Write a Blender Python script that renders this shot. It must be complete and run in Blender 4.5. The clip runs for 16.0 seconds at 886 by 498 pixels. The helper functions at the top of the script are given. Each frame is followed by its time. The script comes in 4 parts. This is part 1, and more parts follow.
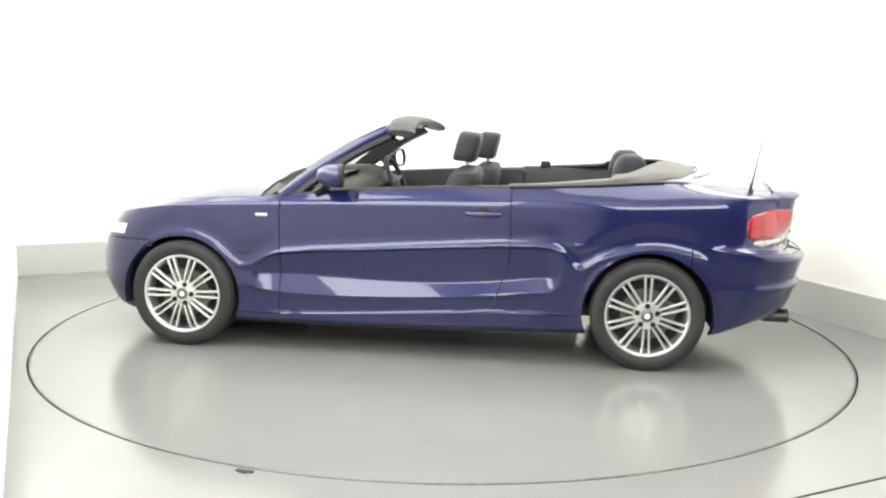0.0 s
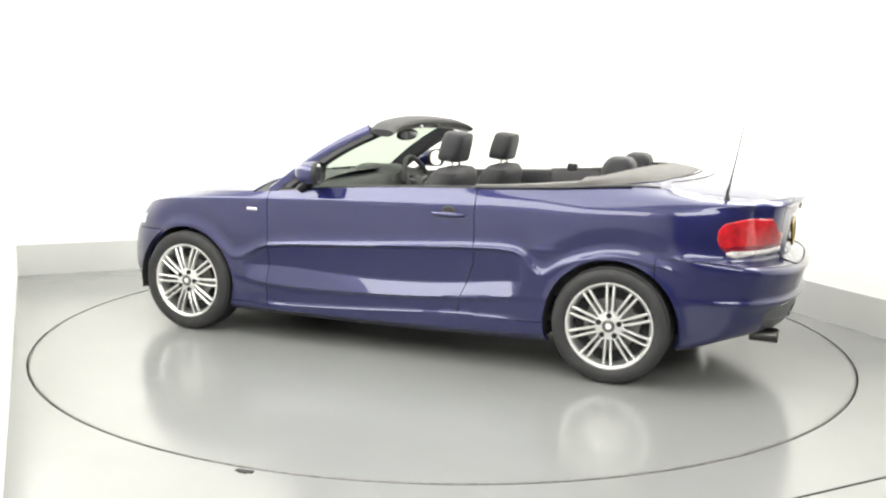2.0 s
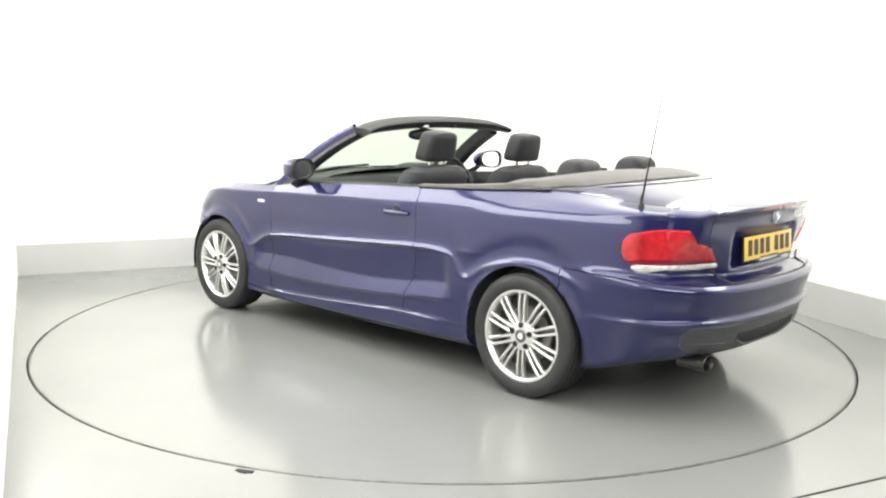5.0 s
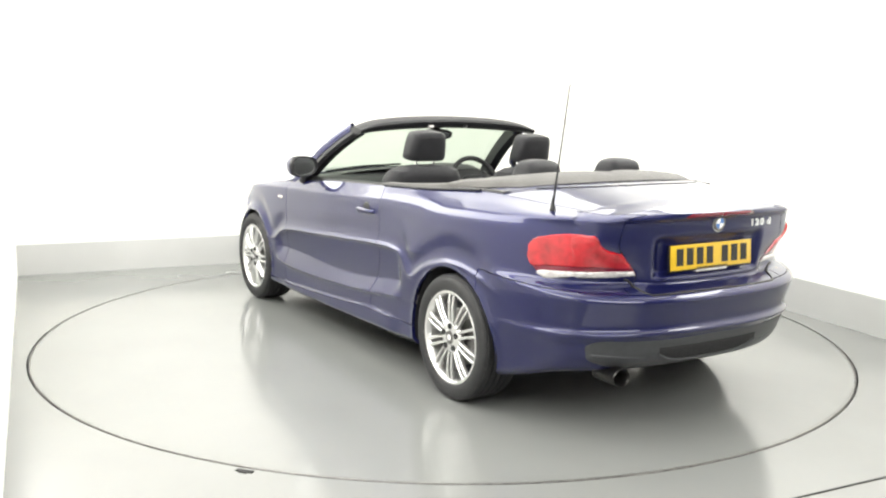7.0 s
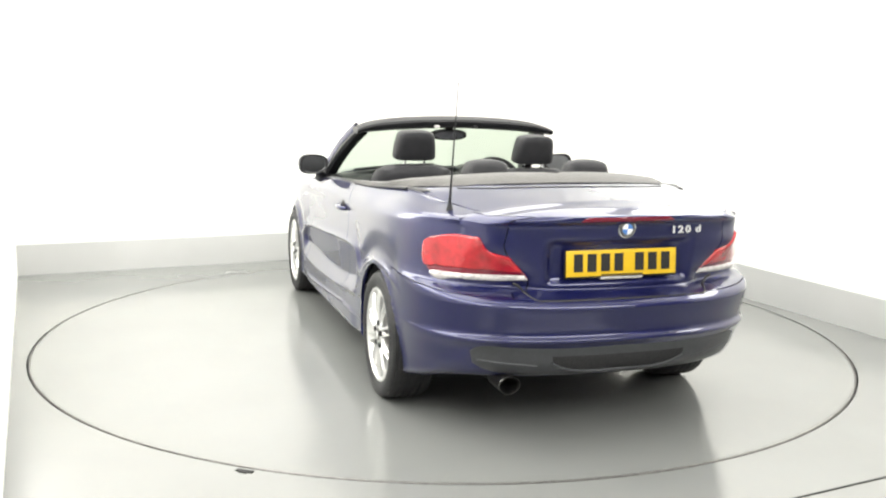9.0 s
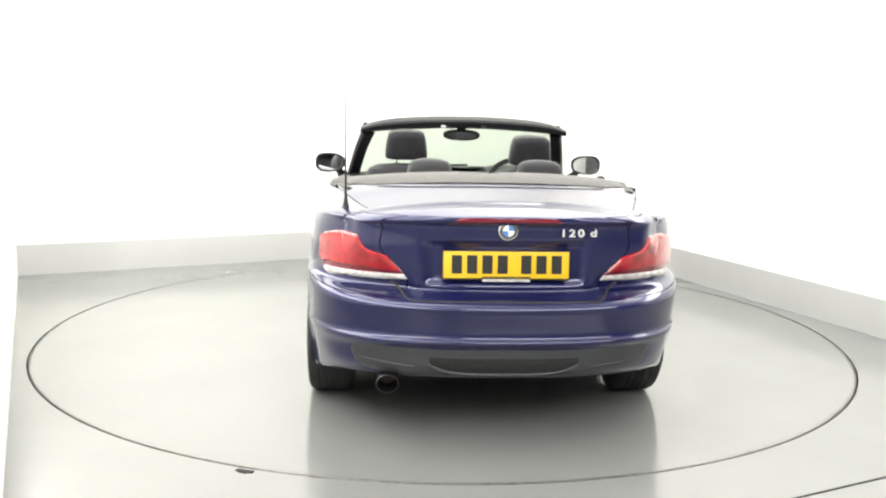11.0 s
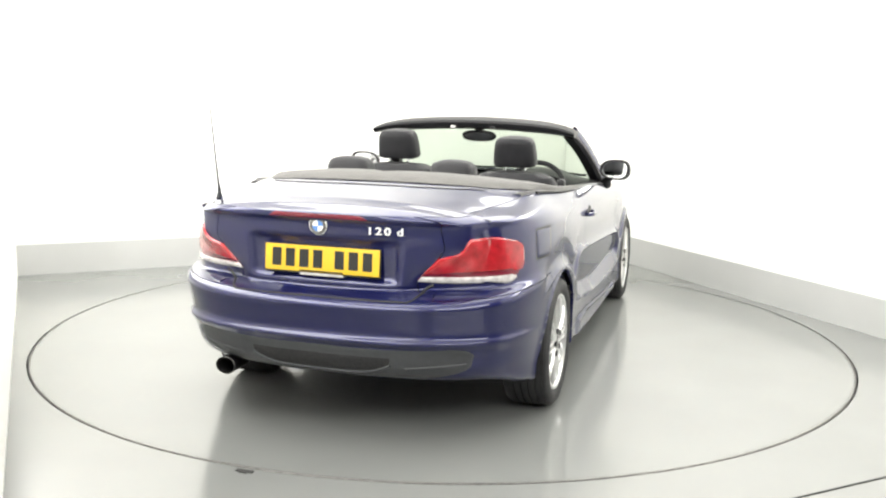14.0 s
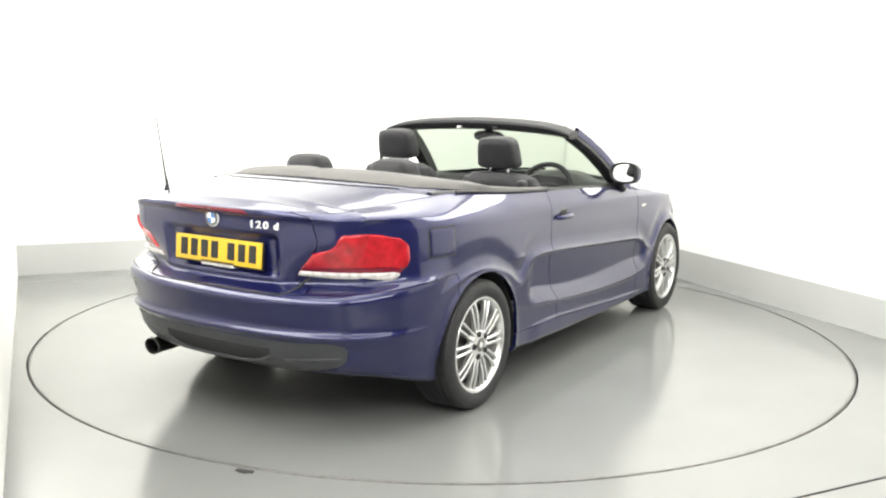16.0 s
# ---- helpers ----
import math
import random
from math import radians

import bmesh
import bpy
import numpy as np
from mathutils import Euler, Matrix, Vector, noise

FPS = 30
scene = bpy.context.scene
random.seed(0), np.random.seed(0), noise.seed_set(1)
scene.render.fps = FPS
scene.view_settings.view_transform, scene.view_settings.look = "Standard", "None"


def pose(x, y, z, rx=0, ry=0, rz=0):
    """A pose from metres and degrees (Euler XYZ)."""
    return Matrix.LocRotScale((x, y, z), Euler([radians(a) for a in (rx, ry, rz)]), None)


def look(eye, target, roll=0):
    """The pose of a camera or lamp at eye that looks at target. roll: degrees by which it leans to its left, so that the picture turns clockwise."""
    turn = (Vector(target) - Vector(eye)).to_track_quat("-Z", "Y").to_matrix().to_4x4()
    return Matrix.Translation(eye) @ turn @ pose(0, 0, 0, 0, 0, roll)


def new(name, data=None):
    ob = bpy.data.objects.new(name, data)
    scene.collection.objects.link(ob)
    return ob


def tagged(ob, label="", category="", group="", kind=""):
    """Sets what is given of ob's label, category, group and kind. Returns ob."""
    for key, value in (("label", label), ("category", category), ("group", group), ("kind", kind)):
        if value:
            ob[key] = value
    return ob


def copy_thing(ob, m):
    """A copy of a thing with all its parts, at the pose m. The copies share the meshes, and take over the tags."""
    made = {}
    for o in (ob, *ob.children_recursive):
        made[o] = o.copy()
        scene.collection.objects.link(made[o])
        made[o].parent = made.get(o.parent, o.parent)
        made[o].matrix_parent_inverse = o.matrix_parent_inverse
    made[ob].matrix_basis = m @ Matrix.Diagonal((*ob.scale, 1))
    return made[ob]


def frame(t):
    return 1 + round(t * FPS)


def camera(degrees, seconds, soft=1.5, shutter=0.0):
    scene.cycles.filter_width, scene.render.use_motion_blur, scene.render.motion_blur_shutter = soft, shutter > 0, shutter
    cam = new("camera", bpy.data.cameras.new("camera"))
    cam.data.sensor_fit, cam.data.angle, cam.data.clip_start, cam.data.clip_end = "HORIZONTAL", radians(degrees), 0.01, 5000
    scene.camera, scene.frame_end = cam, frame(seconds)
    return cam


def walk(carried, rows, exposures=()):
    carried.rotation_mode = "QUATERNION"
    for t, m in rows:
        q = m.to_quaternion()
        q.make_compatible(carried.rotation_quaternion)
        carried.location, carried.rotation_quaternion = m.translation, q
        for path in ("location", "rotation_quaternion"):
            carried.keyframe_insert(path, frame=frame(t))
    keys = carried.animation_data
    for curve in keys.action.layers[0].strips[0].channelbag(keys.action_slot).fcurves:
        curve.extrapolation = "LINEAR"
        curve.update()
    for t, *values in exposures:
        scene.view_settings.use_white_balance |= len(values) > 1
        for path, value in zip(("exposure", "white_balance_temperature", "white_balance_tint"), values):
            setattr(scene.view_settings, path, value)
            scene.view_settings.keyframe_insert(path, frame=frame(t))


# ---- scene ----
# camera: fixed on its mount in the corner of the photo booth
cam = camera(51.66, 16.0, soft=2.2)
EYE = Vector((0.0, -5.764, 1.442))
VIEW = look(EYE, EYE + Vector((-0.00158, 0.98742, -0.15811)), 1.071)
walk(cam, [(0, VIEW), (16, VIEW)], exposures=[(0, 0.0), (16, 0.0)])

TURN_0, TURN_RATE = 172.30, -7.1375     # heading of the car in degrees, degrees a second
OFF = -0.12                            # the car stands a little off the table's axis
TABLE_R = 2.456
KERB_H = 0.25
ROOM_H = 3.3

# ---- light ----
world = bpy.data.worlds.new("world")
scene.world = world
world.use_nodes = True
world.node_tree.nodes["Background"].inputs[0].default_value = (0.9, 0.95, 1.0, 1)
world.node_tree.nodes["Background"].inputs[1].default_value = 0.05


def softbox_lamp(name, x, y, z, sx, sy, power, yaw=25.0, colour=(1.0, 0.99, 0.955)):
    d = bpy.data.lights.new(name, "AREA")
    d.shape, d.size, d.size_y, d.energy, d.color = "RECTANGLE", sx, sy, power, colour
    ob = new(name, d)
    ob.matrix_world = pose(x, y, z, 0, 0, yaw)
    return ob


def added_wall_light(x, y, z, way, length, height, power):
    """An added flat light, out of view along a wall, that faces the given way."""
    ob = softbox_lamp("added_wall_light", 0, 0, 0, length, height, power)
    ob.matrix_world = look((x, y, z), Vector((x, y, z)) + Vector(way))
    return ob


softbox_lamp("ceiling_lamp", 0.0, 0.0, ROOM_H - 0.09, 4.2, 4.2, 190)
# unseen panels, added to fill the booth and put highlights on the flanks
added_wall_light(1.85, -4.85, 2.60, (-0.43, 0.90, -0.30), 3.6, 1.15, 120)
added_wall_light(2.62, -0.05, 2.8, (-0.922, -0.386, -0.45), 3.6, 0.65, 68)
added_wall_light(-2.02, -1.50, 2.20, (0.911, 0.411, -0.12), 7.2, 1.45, 205)


# ---- materials ----
def mat(name, colour, rough=0.5, metal=0.0, coat=0.0, coat_rough=0.03, noise_scale=0.0, vary=0.0, bump=0.0, bump_scale=200.0,
        rough_vary=0.0, emit=0.0, trans=0.0, ior=1.45, sheen=0.0, spec=0.5):
    m = bpy.data.materials.new(name)
    m.use_nodes = True
    nt = m.node_tree
    b = nt.nodes["Principled BSDF"]
    b.inputs["Base Color"].default_value = (*colour, 1)
    b.inputs["Roughness"].default_value = rough
    b.inputs["Metallic"].default_value = metal
    b.inputs["Coat Weight"].default_value = coat
    b.inputs["Coat Roughness"].default_value = coat_rough
    b.inputs["Transmission Weight"].default_value = trans
    b.inputs["IOR"].default_value = ior
    b.inputs["Sheen Weight"].default_value = sheen
    b.inputs["Specular IOR Level"].default_value = spec
    if emit:
        b.inputs["Emission Color"].default_value = (*colour, 1)
        b.inputs["Emission Strength"].default_value = emit
    tc = nt.nodes.new("ShaderNodeTexCoord")
    if vary:
        n = nt.nodes.new("ShaderNodeTexNoise")
        n.inputs["Scale"].default_value, n.inputs["Detail"].default_value = noise_scale, 6
        nt.links.new(tc.outputs["Object"], n.inputs["Vector"])
        mr = nt.nodes.new("ShaderNodeMapRange")
        mr.inputs[1].default_value, mr.inputs[2].default_value = 0.3, 0.7
        mr.inputs[3].default_value, mr.inputs[4].default_value = 1 - vary, 1 + vary
        nt.links.new(n.outputs[0], mr.inputs[0])
        mx = nt.nodes.new("ShaderNodeMix")
        mx.data_type, mx.blend_type = "RGBA", "MULTIPLY"
        mx.inputs[0].default_value = 1
        mx.inputs[6].default_value = (*colour, 1)
        nt.links.new(mr.outputs[0], mx.inputs[7])
        nt.links.new(mx.outputs[2], b.inputs["Base Color"])
        if rough_vary:
            m2 = nt.nodes.new("ShaderNodeMapRange")
            m2.inputs[1].default_value, m2.inputs[2].default_value = 0.3, 0.7
            m2.inputs[3].default_value, m2.inputs[4].default_value = rough - rough_vary, rough + rough_vary
            nt.links.new(n.outputs[0], m2.inputs[0])
            nt.links.new(m2.outputs[0], b.inputs["Roughness"])
    if bump:
        n2 = nt.nodes.new("ShaderNodeTexNoise")
        n2.inputs["Scale"].default_value, n2.inputs["Detail"].default_value = bump_scale, 3
        nt.links.new(tc.outputs["Object"], n2.inputs["Vector"])
        bp = nt.nodes.new("ShaderNodeBump")
        bp.inputs["Strength"].default_value, bp.inputs["Distance"].default_value = bump, 0.002
        nt.links.new(n2.outputs[0], bp.inputs["Height"])
        nt.links.new(bp.outputs[0], b.inputs["Normal"])
    return m


WALL = mat("white_painted_wall", (0.90, 0.895, 0.86), 0.75, noise_scale=1.2, vary=0.012, bump=0.05, bump_scale=60)
KERB = mat("pale_grey_kerb_paint", (0.47, 0.474, 0.464), 0.45, noise_scale=2.5, vary=0.03, bump=0.05, bump_scale=90)
FLOOR = mat("pale_grey_resin_floor", (0.190, 0.195, 0.188), 0.16, noise_scale=1.6, vary=0.03, rough_vary=0.03, coat=0.0, spec=0.75)
DARK_WALL = mat("grey_rear_wall_paint", (0.10, 0.10, 0.105), 0.8, noise_scale=2.0, vary=0.05)
GAP = mat("dark_gap", (0.03, 0.03, 0.03), 0.9)
PAINT = mat("blue_metallic_car_paint", (0.0102, 0.0122, 0.068), 0.34, metal=0.4, spec=0.2, coat=1.0, coat_rough=0.045, noise_scale=900, vary=0.12)
PAINT.node_tree.nodes["Principled BSDF"].inputs["Specular Tint"].default_value = (0.26, 0.26, 0.30, 1.0)     # flakes dim at a low angle
PAINT.node_tree.nodes["Principled BSDF"].inputs["Coat IOR"].default_value = 1.60
BLACK = mat("black_plastic", (0.012, 0.012, 0.0135), 0.40, noise_scale=60, vary=0.15, bump=0.05, bump_scale=900, spec=0.32)
TRIM = mat("dark_grey_bumper_plastic", (0.042, 0.044, 0.048), 0.38, noise_scale=40, vary=0.1, bump=0.08, bump_scale=800)
RUBBER = mat("tyre_rubber", (0.02, 0.02, 0.021), 0.62, noise_scale=30, vary=0.2, bump=0.15, bump_scale=500)
ALLOY = mat("silver_alloy", (0.72, 0.72, 0.71), 0.28, metal=0.85, noise_scale=50, vary=0.03, coat=0.4)
CHROME = mat("chrome", (0.85, 0.86, 0.88), 0.06, metal=1.0)
STEEL = mat("dark_brake_steel", (0.16, 0.155, 0.15), 0.4, metal=0.8, noise_scale=30, vary=0.2)
EXHAUST = mat("darkened_exhaust_steel", (0.075, 0.073, 0.07), 0.32, metal=0.95, noise_scale=40, vary=0.2)
LETTER = mat("silver_letter", (0.72, 0.73, 0.74), 0.3, metal=0.3, coat=0.5)
# base colour raised to stand in for the white reflection on the lens
HEADLAMP = mat("headlamp_glass_with_glare", (0.55, 0.56, 0.58), 0.1, coat=1.0, noise_scale=30, vary=0.2)
RED = mat("red_lamp_lens", (0.36, 0.008, 0.014), 0.10, coat=1.0, noise_scale=22, vary=0.35, bump=0.5, bump_scale=160)
REDDARK = mat("dark_red_lamp_lens", (0.16, 0.006, 0.02), 0.12, coat=1.0)
CLEAR = mat("clear_lamp_lens", (0.44, 0.42, 0.41), 0.14, coat=1.0, noise_scale=45, vary=0.3, bump=0.4, bump_scale=200)
LEATHER = mat("charcoal_leather", (0.017, 0.017, 0.019), 0.5, noise_scale=18, vary=0.15, bump=0.35, bump_scale=350, sheen=0.03, spec=0.25)
CANVAS = mat("dark_grey_canvas", (0.066, 0.063, 0.059), 0.66, noise_scale=14, vary=0.12, bump=0.3, bump_scale=700, spec=0.3, sheen=0.1)
CARPET = mat("black_carpet", (0.02, 0.02, 0.021), 0.95, noise_scale=90, vary=0.3, bump=0.4, bump_scale=600)
YELLOW = mat("yellow_plate", (0.62, 0.395, 0.014), 0.35, noise_scale=20, vary=0.04, coat=0.3)
# plate print and gaps; also shade painted in at boot lid and grip bowls
INK_SHADE = mat("black_plate_ink_and_shade", (0.012, 0.012, 0.012), 0.5)
MIRROR = mat("mirror_glass", (0.9, 0.92, 0.93), 0.01, metal=1.0)
BLUEWHITE = mat("roundel_enamel_blue", (0.08, 0.2, 0.5), 0.15, coat=1.0)
WHITE = mat("roundel_enamel_white", (0.8, 0.8, 0.8), 0.15, coat=1.0)


def glass_mat():
    m = bpy.data.materials.new("windscreen_glass")
    m.use_nodes = True
    nt = m.node_tree
    nt.nodes.remove(nt.nodes["Principled BSDF"])
    tr, gl, mx = (nt.nodes.new(k) for k in ("ShaderNodeBsdfTransparent", "ShaderNodeBsdfGlossy", "ShaderNodeMixShader"))
    tr.inputs[0].default_value = (0.50, 0.56, 0.50, 1)
    gl.inputs["Roughness"].default_value = 0.02
    mx.inputs[0].default_value = 0.07
    nt.links.new(tr.outputs[0], mx.inputs[1])
    nt.links.new(gl.outputs[0], mx.inputs[2])
    nt.links.new(mx.outputs[0], nt.nodes["Material Output"].inputs[0])
    return m


GLASS = glass_mat()


# ---- mesh helpers ----
def mesh_of(bm, name, material, smooth=35):
    bmesh.ops.recalc_face_normals(bm, faces=bm.faces)
    me = bpy.data.meshes.new(name)
    bm.to_mesh(me)
    bm.free()
    me.materials.append(material)
    if smooth:
        me.polygons.foreach_set("use_smooth", [True] * len(me.polygons))
        me.set_sharp_from_angle(angle=radians(smooth))
    return me


def part(name, bm, material, parent=None, label="", smooth=35):
    ob = new(name, mesh_of(bm, name, material, smooth))
    ob.parent = parent
    if parent is not None and parent.name == "car":
        ob.location.y = OFF
    if label:
        tagged(ob, label)
    return ob


def box(bm, c, d, rot=None, bevel=0.0, seg=2):
    r = bmesh.ops.create_cube(bm, size=1)
    vs = r["verts"]
    bmesh.ops.scale(bm, vec=d, verts=vs)
    if bevel:
        es = list({e for v in vs for e in v.link_edges})
        q = bmesh.ops.bevel(bm, geom=es, offset=bevel, segments=seg, affect="EDGES", profile=0.6)
        vs = list({v for v in q["verts"]} | {v for v in vs if v.is_valid})
    if rot is not None:
        bmesh.ops.rotate(bm, cent=(0, 0, 0), matrix=rot, verts=vs)
    bmesh.ops.translate(bm, vec=c, verts=vs)
    return vs


def tube(bm, pts, r, n=10, flat=1.0):
    """A round bar along a line of points."""
    pts = [Vector(p) for p in pts]
    rings = []
    for i, p in enumerate(pts):
        d = (pts[min(i + 1, len(pts) - 1)] - pts[max(i - 1, 0)]).normalized()
        a = d.cross(Vector((0, 0, 1)))
        a = a.normalized() if a.length > 1e-4 else Vector((1, 0, 0))
        b = a.cross(d)
        rr = r[i] if isinstance(r, (list, tuple)) else r
        rings.append([bm.verts.new(p + rr * (math.cos(k * math.tau / n) * a + flat * math.sin(k * math.tau / n) * b)) for k in range(n)])
    for q, s in zip(rings, rings[1:]):
        for k in range(n):
            bm.faces.new((q[k], q[(k + 1) % n], s[(k + 1) % n], s[k]))
    bm.faces.new(rings[0][::-1])
    bm.faces.new(rings[-1])


def lathe(bm, prof, n=48, axis="y", cap=False):
    """Turns a profile of (radius, along) about an axis through the origin."""
    rings = []
    for k in range(n):
        a = k * math.tau / n
        ring = []
        for r, h in prof:
            u, v = r * math.cos(a), r * math.sin(a)
            ring.append(bm.verts.new({"y": (u, h, v), "z": (u, v, h), "x": (h, u, v)}[axis]))
        rings.append(ring)
    for k in range(n):
        q, s = rings[k], rings[(k + 1) % n]
        for i in range(len(prof) - 1):
            bm.faces.new((q[i], q[i + 1], s[i + 1], s[i]))
    if cap:
        bm.faces.new([r[0] for r in rings])
        bm.faces.new([r[-1] for r in rings][::-1])


def grid_faces(bm, rows):
    """Quads over a grid of vertices."""
    for q, s in zip(rows, rows[1:]):
        for i in range(len(q) - 1):
            bm.faces.new((q[i], q[i + 1], s[i + 1], s[i]))


def slab(bm, pts, z0, z1):
    lo = [bm.verts.new((x, y, z0)) for x, y in pts]
    hi = [bm.verts.new((x, y, z1)) for x, y in pts]
    bm.faces.new(lo[::-1])
    bm.faces.new(hi)
    for i in range(len(pts)):
        j = (i + 1) % len(pts)
        bm.faces.new((lo[i], lo[j], hi[j], hi[i]))


def wall_slab(bm, a, b, thick, z0, z1):
    """A wall from a to b in plan, its thickness to the left of that way (negative: to the right)."""
    a, b = Vector((*a, 0)), Vector((*b, 0))
    n = Vector((-(b - a).y, (b - a).x, 0)).normalized() * thick
    slab(bm, [(p.x, p.y) for p in (a, b, b + n, a + n)], z0, z1)


# ---- the booth ----
A_LEFT, A_CORNER = (-3.43, 1.46), (1.228, 3.757)     # foot of the far kerb
A_RIGHT = (4.06, -3.02)
A_NEAR_L, A_NEAR_R = (0.035, -6.23), (4.5, -4.10)


def structure(name, bm, material, label, smooth=0):
    return tagged(part(name, bm, material, None, "", smooth), label, "wall" if "wall" in name else name.split("_")[0], "", "structure")


def booth():
    # floor with a round opening for the table
    bm = bmesh.new()
    n = 192
    inner = [bm.verts.new((TABLE_R * math.cos(k * math.tau / n), TABLE_R * math.sin(k * math.tau / n), 0)) for k in range(n)]
    low = [bm.verts.new((v.co.x, v.co.y, -0.06)) for v in inner]
    corners = [Vector(c) for c in (A_LEFT, A_CORNER, A_RIGHT, A_NEAR_R, A_NEAR_L)]

    def reach(a):
        """How far it is from the table's axis to the walls' outer faces."""
        d, best = Vector((math.cos(a), math.sin(a))), 9.0
        for p, q in zip(corners, corners[1:] + corners[:1]):
            e = q - p
            den = d.x * e.y - d.y * e.x
            if abs(den) > 1e-9:
                t, u = (p.x * e.y - p.y * e.x) / den, (p.x * d.y - p.y * d.x) / den
                if t > 0 and -0.02 <= u <= 1.02:
                    best = min(best, t)
        return best + 0.13

    outer = []
    for k in range(n):
        a = k * math.tau / n
        outer.append(bm.verts.new((reach(a) * math.cos(a), reach(a) * math.sin(a), 0)))
    for k in range(n):
        j = (k + 1) % n
        bm.faces.new((inner[k], inner[j], outer[j], outer[k]))
        bm.faces.new((low[k], low[j], inner[j], inner[k]))
    structure("floor", bm, FLOOR, "glossy pale grey resin floor round a turntable")
    bm = bmesh.new()
    slab(bm, [(2.49 * math.cos(k * math.tau / 96), 2.49 * math.sin(k * math.tau / 96)) for k in range(96)], -0.10, -0.058)
    structure("floor_pit", bm, GAP, "dark pit below the turntable")
    # a seam in the floor and a stud beside the table's edge
    bm = bmesh.new()
    d = Vector((0.437, 0.215, 0)).normalized()
    box(bm, (1.56, -2.405, 0.0015), (0.9, 0.009, 0.003), Matrix.Rotation(math.atan2(d.y, d.x), 3, "Z"))
    structure("floor_seam", bm, GAP, "thin dark seam in the grey floor")
    # walls and kerbs
    t = 0.12
    bm = bmesh.new()
    wall_slab(bm, A_LEFT, A_CORNER, t, 0.0, KERB_H)
    structure("kerb_far", bm, KERB, "pale grey painted kerb along the far wall")
    bm = bmesh.new()
    wall_slab(bm, A_CORNER, A_RIGHT, t, 0.0, KERB_H)
    structure("kerb_side", bm, KERB, "pale grey painted kerb along the side wall")
    nf = Vector((-(A_CORNER[1] - A_LEFT[1]), A_CORNER[0] - A_LEFT[0])).normalized() * 0.01
    nr = Vector((-(A_RIGHT[1] - A_CORNER[1]), A_RIGHT[0] - A_CORNER[0])).normalized() * 0.01
    bm = bmesh.new()
    wall_slab(bm, Vector(A_LEFT) + nf, Vector(A_CORNER) + nf + 0.2 * (Vector(A_CORNER) - Vector(A_LEFT)).normalized(), t, KERB_H, ROOM_H)
    structure("wall_far", bm, WALL, "bright white wall above the kerb")
    bm = bmesh.new()
    wall_slab(bm, Vector(A_CORNER) + nr, Vector(A_RIGHT) + nr, t, KERB_H, ROOM_H)
    structure("wall_side", bm, WALL, "bright white side wall above the kerb")
    bm = bmesh.new()
    wall_slab(bm, A_NEAR_L, A_LEFT, t, 0.0, ROOM_H)
    structure("wall_left", bm, WALL, "bright white wall without a kerb")
    bm = bmesh.new()
    wall_slab(bm, A_RIGHT, A_NEAR_R, t, 0.0, ROOM_H)
    wall_slab(bm, A_NEAR_R, A_NEAR_L, t, 0.0, ROOM_H)
    structure("wall_near", bm, DARK_WALL, "plain grey wall behind the camera")
    bm = bmesh.new()
    slab(bm, [(-3.6, 1.55), (1.3, 3.95), (4.3, -2.95), (4.7, -4.15), (0.0, -6.4)], ROOM_H, ROOM_H + 0.1)
    structure("ceiling", bm, WALL, "plain white ceiling")


def turntable():
    root = tagged(new("turntable"), "round glossy pale grey turntable flush with the floor", "turntable")
    r = TABLE_R - 0.009
    bm = bmesh.new()
    lathe(bm, [(0.001, 0.0), (0.6, 0.0), (1.2, 0.0), (1.8, 0.0), (r - 0.012, 0.0), (r - 0.012, -0.05)], 160, "z")
    part("deck", bm, FLOOR, root, "glossy pale grey resin deck", 30)
    bm = bmesh.new()
    lathe(bm, [(r - 0.0115, -0.004), (r - 0.011, 0.0005), (r - 0.003, 0.0005), (r, -0.002), (r, -0.05)], 160, "z")
    part("edge_ring", bm, STEEL, root, "narrow dark steel edge ring", 30)
    return root


booth()
table = turntable()
stud_bm = bmesh.new()
box(stud_bm, (0, 0, 0.001), (0.075, 0.022, 0.006), None, 0.003)
box(stud_bm, (0.0, -0.012, 0.001), (0.035, 0.016, 0.005), None, 0.002)
stud = tagged(part("floor_stud", stud_bm, GAP), "small dark stud in the floor at the turntable's edge", "stud")
stud.matrix_world = pose(-0.766, -2.362, 0.0, 0, 0, -18)


# ---- the car ----
def curve(*pairs):
    """A smooth curve through (x, value) pairs."""
    xs = np.array([p[0] for p in pairs], float)
    ys = np.array([p[1] for p in pairs], float)
    d = np.gradient(ys, xs) if len(xs) > 2 else np.full(len(xs), (ys[-1] - ys[0]) / (xs[-1] - xs[0]))

    def f(x):
        x = np.clip(np.asarray(x, float), xs[0], xs[-1])
        i = np.clip(np.searchsorted(xs, x) - 1, 0, len(xs) - 2)
        h = xs[i + 1] - xs[i]
        t = (x - xs[i]) / h
        return ((2 * t**3 - 3 * t**2 + 1) * ys[i] + (t**3 - 2 * t**2 + t) * h * d[i]
                + (3 * t**2 - 2 * t**3) * ys[i + 1] + (t**3 - t**2) * h * d[i + 1])
    return f


def smooth01(x, a, b):
    t = np.clip((np.asarray(x, float) - a) / (b - a), 0, 1)
    return t * t * (3 - 2 * t)


LF, LR = 2.21, 2.14                      # reach of the bumpers before and behind the origin
AXLE_F, AXLE_R, HUB_Z = 1.443, -1.221, 0.307
ARCH_F, ARCH_R = 0.345, 0.352
DOOR_F, DOOR_R = 0.853, -0.462
WIDTH = curve((-2.2, 0.868), (-1.2, 0.874), (-0.3, 0.864), (0.6, 0.862), (1.4, 0.868), (2.3, 0.862))


